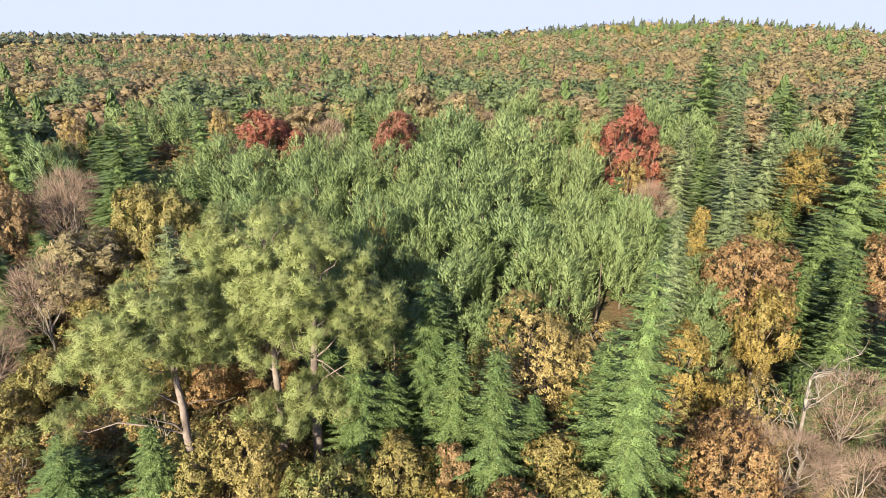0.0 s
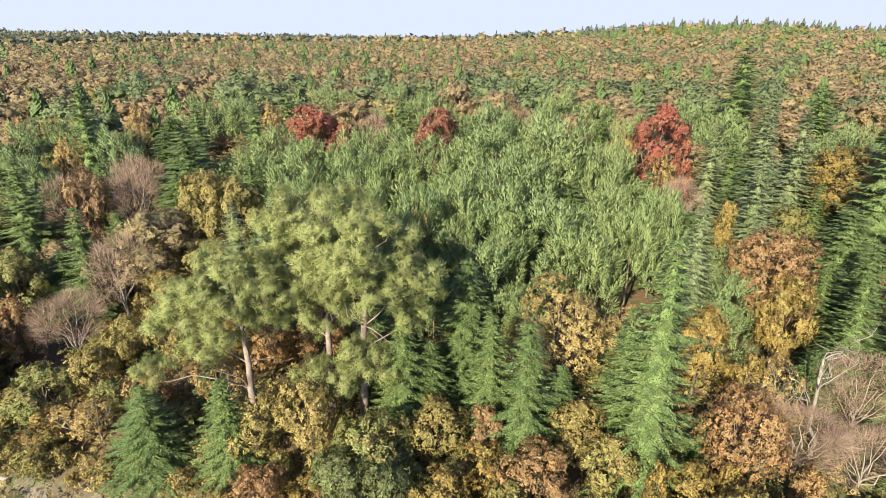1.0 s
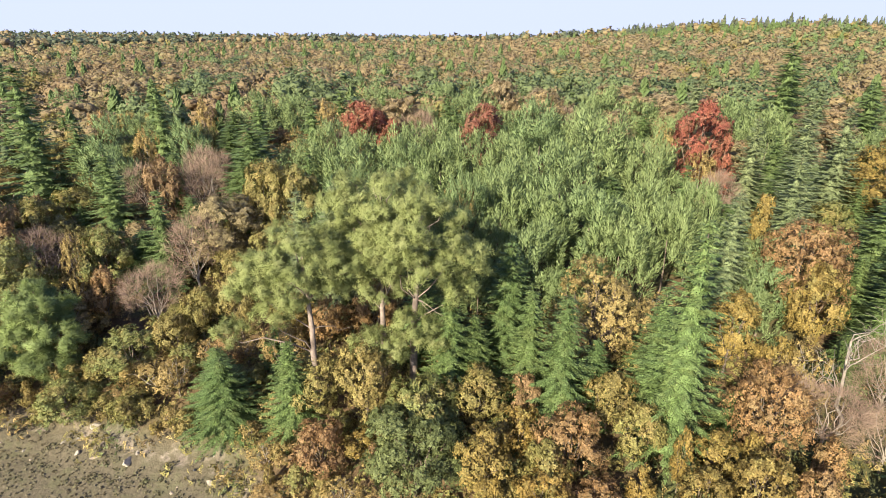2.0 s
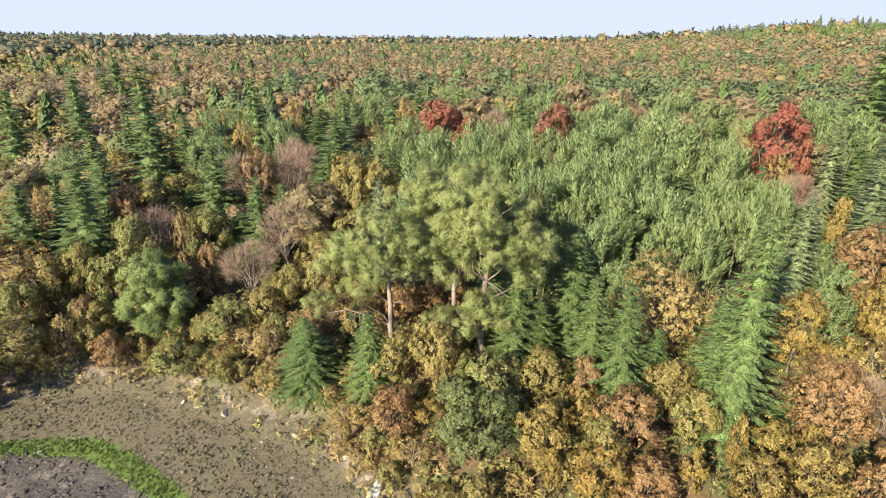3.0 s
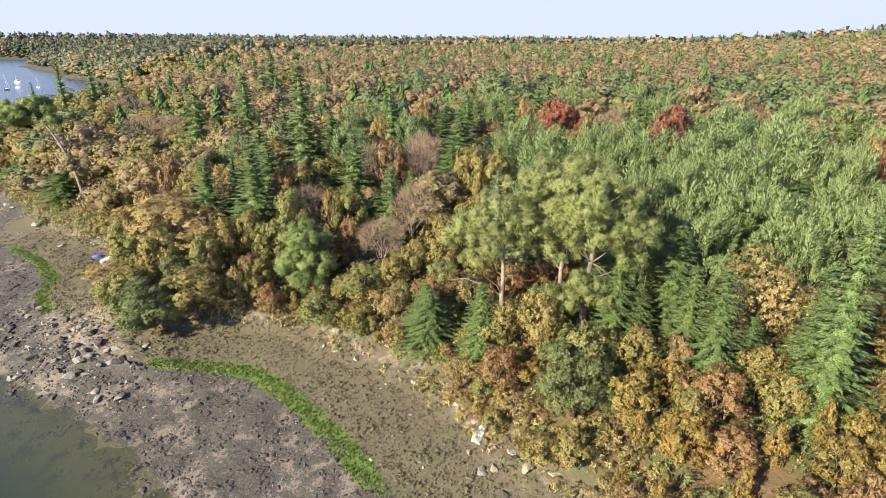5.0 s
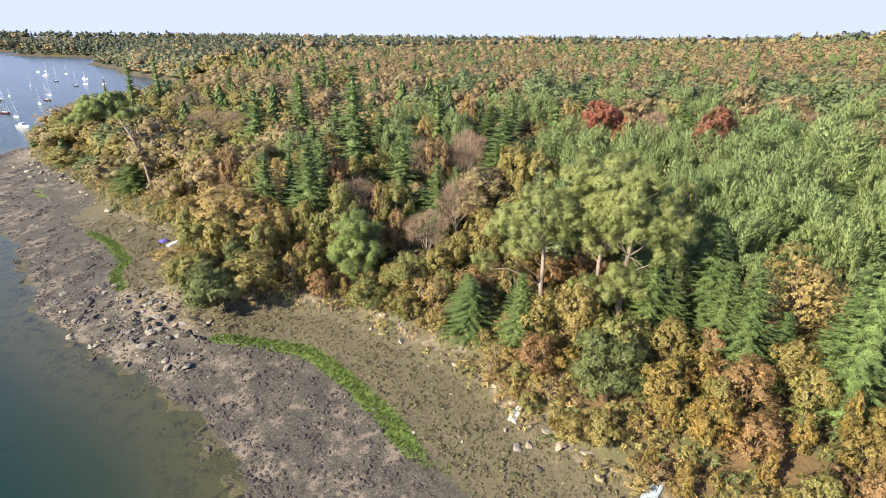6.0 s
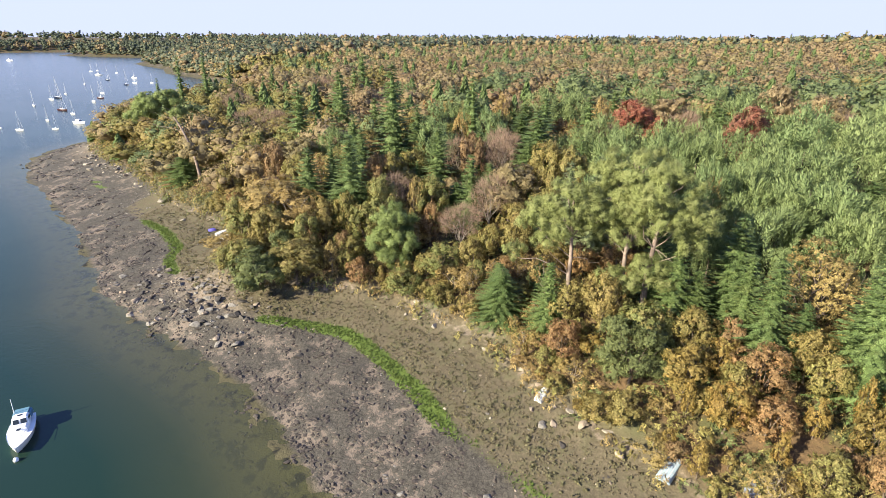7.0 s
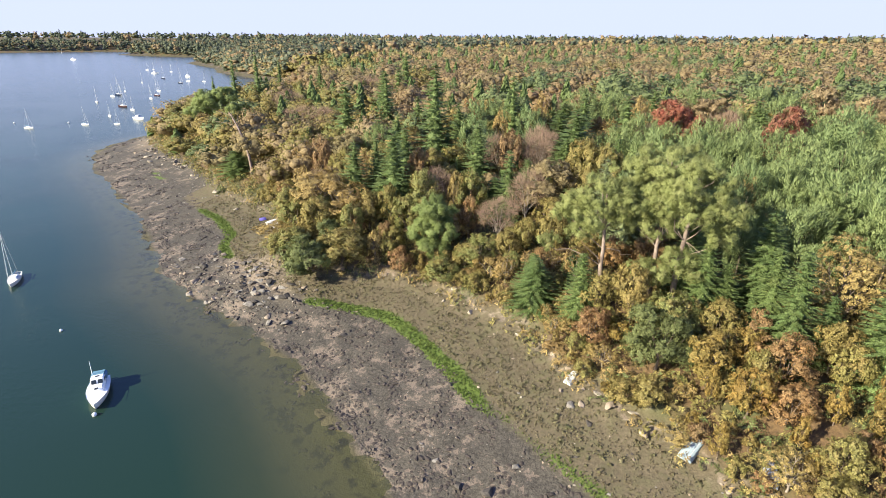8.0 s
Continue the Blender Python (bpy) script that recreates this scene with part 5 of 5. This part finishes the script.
tagged(new("shore_grass", mesh_of("shore_grass", [scraps(needle_faces(beach_rng, c, beach_rng.normal(0, 0.45, c.shape) + [0, 0, 1], 0.24, 0.09))], GRASS)),
       "bright green strip of grass along the foreshore", "grass", kind="stuff")

# ---------------------------------------------------------------- boats
WHITE = plain("gelcoat_white", (0.80, 0.80, 0.78), 0.25, 0.5, 0.04)
NAVY = plain("canvas_blue", (0.10, 0.20, 0.27), 0.8, 0.2, 0.15)
DARK_GLASS = plain("tinted_window", (0.02, 0.025, 0.03), 0.08, 0.5, 0.1)
ALLOY = plain("mast_alloy", (0.72, 0.73, 0.74), 0.35, 0.5, 0.05, metal=0.6)
TEAK = plain("deck_beige", (0.62, 0.58, 0.50), 0.7, 0.3, 0.1)
BLUE_HULL = plain("hull_blue", (0.012, 0.018, 0.05), 0.25, 0.5, 0.1)
RED_HULL = plain("hull_red", (0.045, 0.012, 0.014), 0.3, 0.5, 0.1)
ALU = plain("weathered_metal", (0.27, 0.33, 0.36), 0.6, 0.4, 0.12)
ALU_RIB = plain("bright_metal", (0.42, 0.46, 0.48), 0.55, 0.4, 0.1)
OLD_WHITE = plain("old_white_paint", (0.58, 0.57, 0.53), 0.6, 0.3, 0.12, 5.0)
PURPLE = plain("tarp_blue", (0.07, 0.06, 0.26), 0.6, 0.3, 0.2)


def hull_arrays(length, beam, low, high, stern=0.8, n=13, m=9):
    """A boat's shell from stern (x = 0) to bow: sections from rail to keel to rail, with a sheer."""
    u = np.linspace(0, 1, n)
    half = beam / 2 * np.where(u < 0.45, stern + (1 - stern) * np.sin(u / 0.45 * math.pi / 2), np.cos((u - 0.45) / 0.55 * math.pi / 2) ** 0.72)
    half = np.maximum(half, 0.02)
    rail = high + 0.22 * high * u ** 2
    keel = -low * (1 - 0.85 * u ** 3)
    rows = []
    for k in range(n):
        t = np.linspace(-1, 1, m)
        y = np.sign(t) * half[k] * np.abs(t) ** 0.45
        z = rail[k] + (keel[k] - rail[k]) * (1 - np.abs(t) ** 2.6)
        x = u[k] * length + 0.10 * length * (u[k] ** 3) * (np.abs(t) ** 2)
        rows.append(np.stack([np.broadcast_to(x, t.shape), y, z], 1))
    v = np.concatenate(rows)
    f = grid_faces(m, n)
    return v, f, half, rail


def shell(name, length, beam, low, high, mat, parent, label="", stern=0.8, deck=None, deck_drop=0.05):
    v, f, half, rail = hull_arrays(length, beam, low, high, stern)
    n, m = 13, 9
    cap = np.array([[0, k, k + 1] for k in range(1, m - 1)])
    ob = part(name, mesh_of(name, [(v, f), (v[:m], cap)], mat, True), parent, label)
    if deck:
        left, right = v[0::m].copy(), v[m - 1::m].copy()
        left[:, 2] -= deck_drop
        right[:, 2] -= deck_drop
        part("deck", mesh_of("deck", [(np.stack([left, right], 1).reshape(-1, 3), grid_faces(2, n))], deck, True), parent)
    return ob


def block(name, size, at, mat, parent, taper=(1.0, 1.0), shift=0.0, round_by=0.06, label=""):
    """A rounded box standing on at; taper and shift act on its top."""
    bm = bmesh.new()
    bmesh.ops.create_cube(bm, size=1)
    for v in bm.verts:
        top = v.co.z > 0
        v.co = Vector((v.co.x * size[0] * (taper[0] if top else 1) + (shift if top else 0), v.co.y * size[1] * (taper[1] if top else 1), (v.co.z + 0.5) * size[2]))
    bmesh.ops.bevel(bm, geom=list(bm.edges), offset=round_by, segments=2, affect="EDGES")
    bmesh.ops.translate(bm, vec=Vector(at), verts=bm.verts)
    return part_bm(name, bm, mat, parent, label)


def pole(name, a, b, ra, rb, mat, parent, sides=8, label=""):
    p = np.array([a, (np.array(a) + np.array(b)) / 2, b], float)
    return part(name, mesh_of(name, [tube(p, [ra, (ra + rb) / 2, rb], sides)], mat, True), parent, label)


def motor_boat(x, y, heading):
    boat = new("motor_boat")
    boat.matrix_basis = pose(x, y, 0, 0, 0, heading) @ Matrix.Scale(0.82, 4) @ pose(-3.2, 0, 0)
    tagged(boat, "white cabin motor boat with a blue stern canopy on its mooring", "boat")
    shell("hull", 6.4, 2.75, 0.35, 0.9, WHITE, boat, deck=WHITE)
    block("cabin", (2.3, 1.75, 0.62), (2.9, 0, 0.85), WHITE, boat, (0.82, 0.82), -0.15, 0.12)
    house = block("wheelhouse", (1.5, 1.8, 0.95), (2.1, 0, 1.2), WHITE, boat, (0.72, 0.85), -0.15, 0.12)
    for s in (-1, 1):
        block("windscreen", (0.05, 0.62, 0.5), (2.78, s * 0.38, 1.52), DARK_GLASS, house, (1, 0.9), -0.25, 0.02)
        block("side_window", (0.75, 0.04, 0.38), (2.05, s * 0.86, 1.55), DARK_GLASS, house, (0.8, 1), 0, 0.015)
    block("hatch", (0.45, 0.45, 0.06), (3.9, 0, 1.44), DARK_GLASS, boat, (0.9, 0.9), 0, 0.02)
    block("roof_hatch", (0.35, 0.55, 0.05), (1.9, 0, 2.14), DARK_GLASS, boat, (0.9, 0.9), 0, 0.02)
    block("canopy", (1.7, 2.0, 0.95), (0.75, 0, 1.1), NAVY, boat, (0.85, 0.9), 0.05, 0.2, "blue canvas canopy")
    pole("aerial", (1.0, -0.7, 2.0), (0.6, -0.75, 3.9), 0.05, 0.03, WHITE, boat)
    block("outboard", (0.4, 0.4, 0.7), (-0.25, 0, 0.2), DARK_GLASS, boat, (0.8, 0.8), 0, 0.08)
    for s in (-1, 1):
        pole("rail", (3.4, s * 0.98, 1.3), (6.0, s * 0.3, 1.6), 0.02, 0.02, ALLOY, boat, 5)
    return boat


def buoy(x, y, size, mat, label):
    ob = new("mooring_buoy")
    ob.location = (x, y, 0.0)
    tagged(ob, label, "buoy", "mooring buoys")
    bm = bmesh.new()
    bmesh.ops.create_uvsphere(bm, u_segments=12, v_segments=8, radius=size)
    bmesh.ops.translate(bm, vec=(0, 0, size * 0.45), verts=bm.verts)
    part_bm("float", bm, mat, ob, smooth=True)
    pole("eye", (0, 0, size * 1.3), (0, 0, size * 1.75), size * 0.12, size * 0.08, ALLOY, ob, 6)


def sail_boat(hull_mat, label):
    boat = new("sailing_boat")
    tagged(boat, label, "sailing boat", "sailing boats at their moorings")
    shell("hull", 7.6, 2.5, 0.4, 0.85, hull_mat, boat, stern=0.65, deck=TEAK)
    house = block("cabin", (3.0, 1.6, 0.42), (3.7, 0, 0.82), WHITE, boat, (0.85, 0.8), 0.1, 0.1)
    for s in (-1, 1):
        block("cabin_window", (1.5, 0.04, 0.16), (3.7, s * 0.74, 1.0), DARK_GLASS, house, (1, 1), 0, 0.01)
    block("cockpit_floor", (1.7, 1.3, 0.1), (1.2, 0, 0.80), DARK_GLASS, boat, (1, 1), 0, 0.03)
    pole("mast", (4.3, 0, 0.9), (4.2, 0, 13.6), 0.085, 0.06, ALLOY, boat)
    pole("boom", (4.2, 0, 1.75), (1.1, 0, 1.7), 0.10, 0.09, hull_mat if hull_mat is not WHITE else NAVY, boat, 8, "boom with a furled covered sail")
    pole("forestay", (8.1, 0, 1.1), (4.25, 0, 12.6), 0.05, 0.03, WHITE, boat, 5)
    pole("backstay", (0.05, 0, 0.9), (4.2, 0, 13.5), 0.015, 0.015, ALLOY, boat, 4)
    for s in (-1, 1):
        pole("shroud", (4.2, s * 1.15, 0.9), (4.22, 0, 12.4), 0.015, 0.015, ALLOY, boat, 4)
        pole("spreader", (4.22, 0, 6.0), (4.22, s * 0.75, 6.05), 0.02, 0.02, ALLOY, boat, 4)
    return boat


motor_boat(-54.7, -13.2, -27)
buoy(-51.3, -14.9, 0.24, WHITE, "white mooring buoy at a boat's bow")
buoy(-73.7, -10.9, 0.2, WHITE, "small white buoy on open water")
buoy(-300, 42, 0.4, WHITE, "small white buoy on open water")
buoy(-283, 58, 0.4, WHITE, "small white buoy on open water")
yachts = [sail_boat(WHITE, "white sailing boat with bare mast at its mooring"), sail_boat(BLUE_HULL, "dark blue sailing boat with bare mast"),
          sail_boat(RED_HULL, "red-hulled sailing boat with bare mast")]
free = [True, True, True]


def moor(x, y, kind=0, scale=1.0, heading=-20.0):
    m = pose(x, y, 0, 0, 0, heading) @ pose(-3.4 * scale, 0, 0) @ Matrix.Scale(scale * 0.82, 4)
    if free[kind]:
        yachts[kind].matrix_basis = m
        free[kind] = False
    else:
        copy_thing(yachts[kind], m)


NEAR_MOORINGS = ((-97.2, -10.0, 0, 0.85, -25), (-277, 42, 0, 1.1, 20), (-270, 61, 0, 1.0, 12), (-363, 99, 0, 1.15, -15), (-292, 79, 0, 0.95, -10),
                                   (-262, 71, 0, 0.8, 15), (-391, 119, 0, 1.2, 0), (-398, 125, 1, 1.2, 5), (-422, 139, 0, 1.0, -12), (-329, 100, 2, 1.1, 10))
FAR_MOORINGS = ((-309, 97, 0, 0.95, 0), (-359, 129, 0, 1.2, -10), (-409, 157, 0, 1.1, 0), (-377, 141, 2, 1.05, 8), (-497, 183, 0, 1.1, -20),
                                   (-531, 217, 1, 1.1, 0), (-629, 272, 0, 1.1, 0), (-680, 269, 0, 1.2, 10), (-468, 202, 1, 1.1, 0), (-481, 216, 0, 1.3, 0),
                                   (-471, 225, 0, 1.0, 0), (-690, 280, 0, 1.2, -10), (-1400, 560, 0, 1.3, 0), (-1330, 520, 0, 1.3, 0), (-1500, 440, 0, 1.3, 0))
for x, y, kind, scale, heading in NEAR_MOORINGS + FAR_MOORINGS:
    moor(x, y, kind, scale, heading)


def launch(x, y, scale, heading):
    boat = new("motor_launch")
    tagged(boat, "small white motor launch on open water", "boat")
    boat.matrix_basis = pose(x, y, 0, 0, 0, heading) @ pose(-3 * scale, 0, 0) @ Matrix.Scale(scale, 4)
    shell("hull", 6.0, 2.4, 0.3, 0.9, WHITE, boat, deck=WHITE)
    block("cabin", (2.2, 1.7, 0.9), (2.8, 0, 0.9), WHITE, boat, (0.75, 0.85), -0.1, 0.1)
    block("windscreen", (0.06, 1.3, 0.4), (3.75, 0, 1.25), DARK_GLASS, boat, (1, 0.9), -0.15, 0.02)


launch(-272, 84, 1.1, 10)
launch(-1054, 316, 2.0, 10)
launch(-540, 245, 1.2, 0)
launch(-610, 245, 1.2, 30)


def dinghy(x, y, length, beam, mat, heading, label, tilt=0.0, ribs=0, lift=0.0, rib_mat=None):
    """An upturned open boat lying on the shore."""
    boat = new("dinghy")
    z = float(ground_height(np.array([x]), np.array([y]))[0]) + lift
    boat.matrix_basis = pose(x, y, z + 0.42, 0, tilt, heading) @ pose(0, 0, 0, 180, 0, 0) @ pose(-length / 2, 0, 0)
    tagged(boat, label, "dinghy", "boats laid up on the shore")
    shell("hull", length, beam, 0.12, 0.38, mat, boat, stern=0.9)
    for k in range(ribs):
        y0 = (k - (ribs - 1) / 2) * beam * 0.3
        pole("rib", (0.1, y0, -0.16), (length * 0.8, y0 * 0.8, -0.15), 0.03, 0.03, rib_mat or mat, boat, 5)
    return boat


dinghy(-13.7, 17.6, 2.1, 1.0, OLD_WHITE, 85, "upturned white dinghy with flaking paint below the bank", -18, 1)
dinghy(-79.6, 27.5, 2.6, 1.2, WHITE, 75, "upturned white dinghy leaning on the bank", -25, 1)
dinghy(-81.0, 27.7, 2.6, 1.2, STONE_MATS[0], 70, "upturned grey dinghy beside a white one", -20, 1)
dinghy(-82.2, 28.2, 2.4, 1.1, OLD_WHITE, 80, "small worn dinghy on the bank", -10, 0)
dinghy(-85.7, 28.4, 1.3, 0.8, PURPLE, 30, "small blue plastic boat on the bank", -15, 0)
dinghy(5.0, 13.6, 2.4, 1.2, plain("tarp_grey_blue", (0.30, 0.34, 0.44), 0.6, 0.3, 0.3), 100, "grey-blue covered dinghy under the trees", -10, 2)


def metal_punt(x, y, heading):
    """A flat-bottomed boat, keel up, with pressed ribs."""
    boat = new("punt")
    z = float(ground_height(np.array([x]), np.array([y]))[0])
    boat.matrix_basis = pose(x, y, z + 0.12, 0, -14, heading)
    tagged(boat, "upturned ribbed aluminium punt on the bank", "punt", "boats laid up on the shore")
    block("hull", (2.6, 1.25, 0.42), (0, 0, 0), ALU, boat, (0.92, 0.82), 0, 0.05)
    for y0 in (-0.32, 0.0, 0.32):
        block("rib", (2.3, 0.10, 0.06), (0, y0, 0.40), ALU_RIB, boat, (0.97, 0.5), 0, 0.015)


metal_punt(-0.8, 13.9, 80)
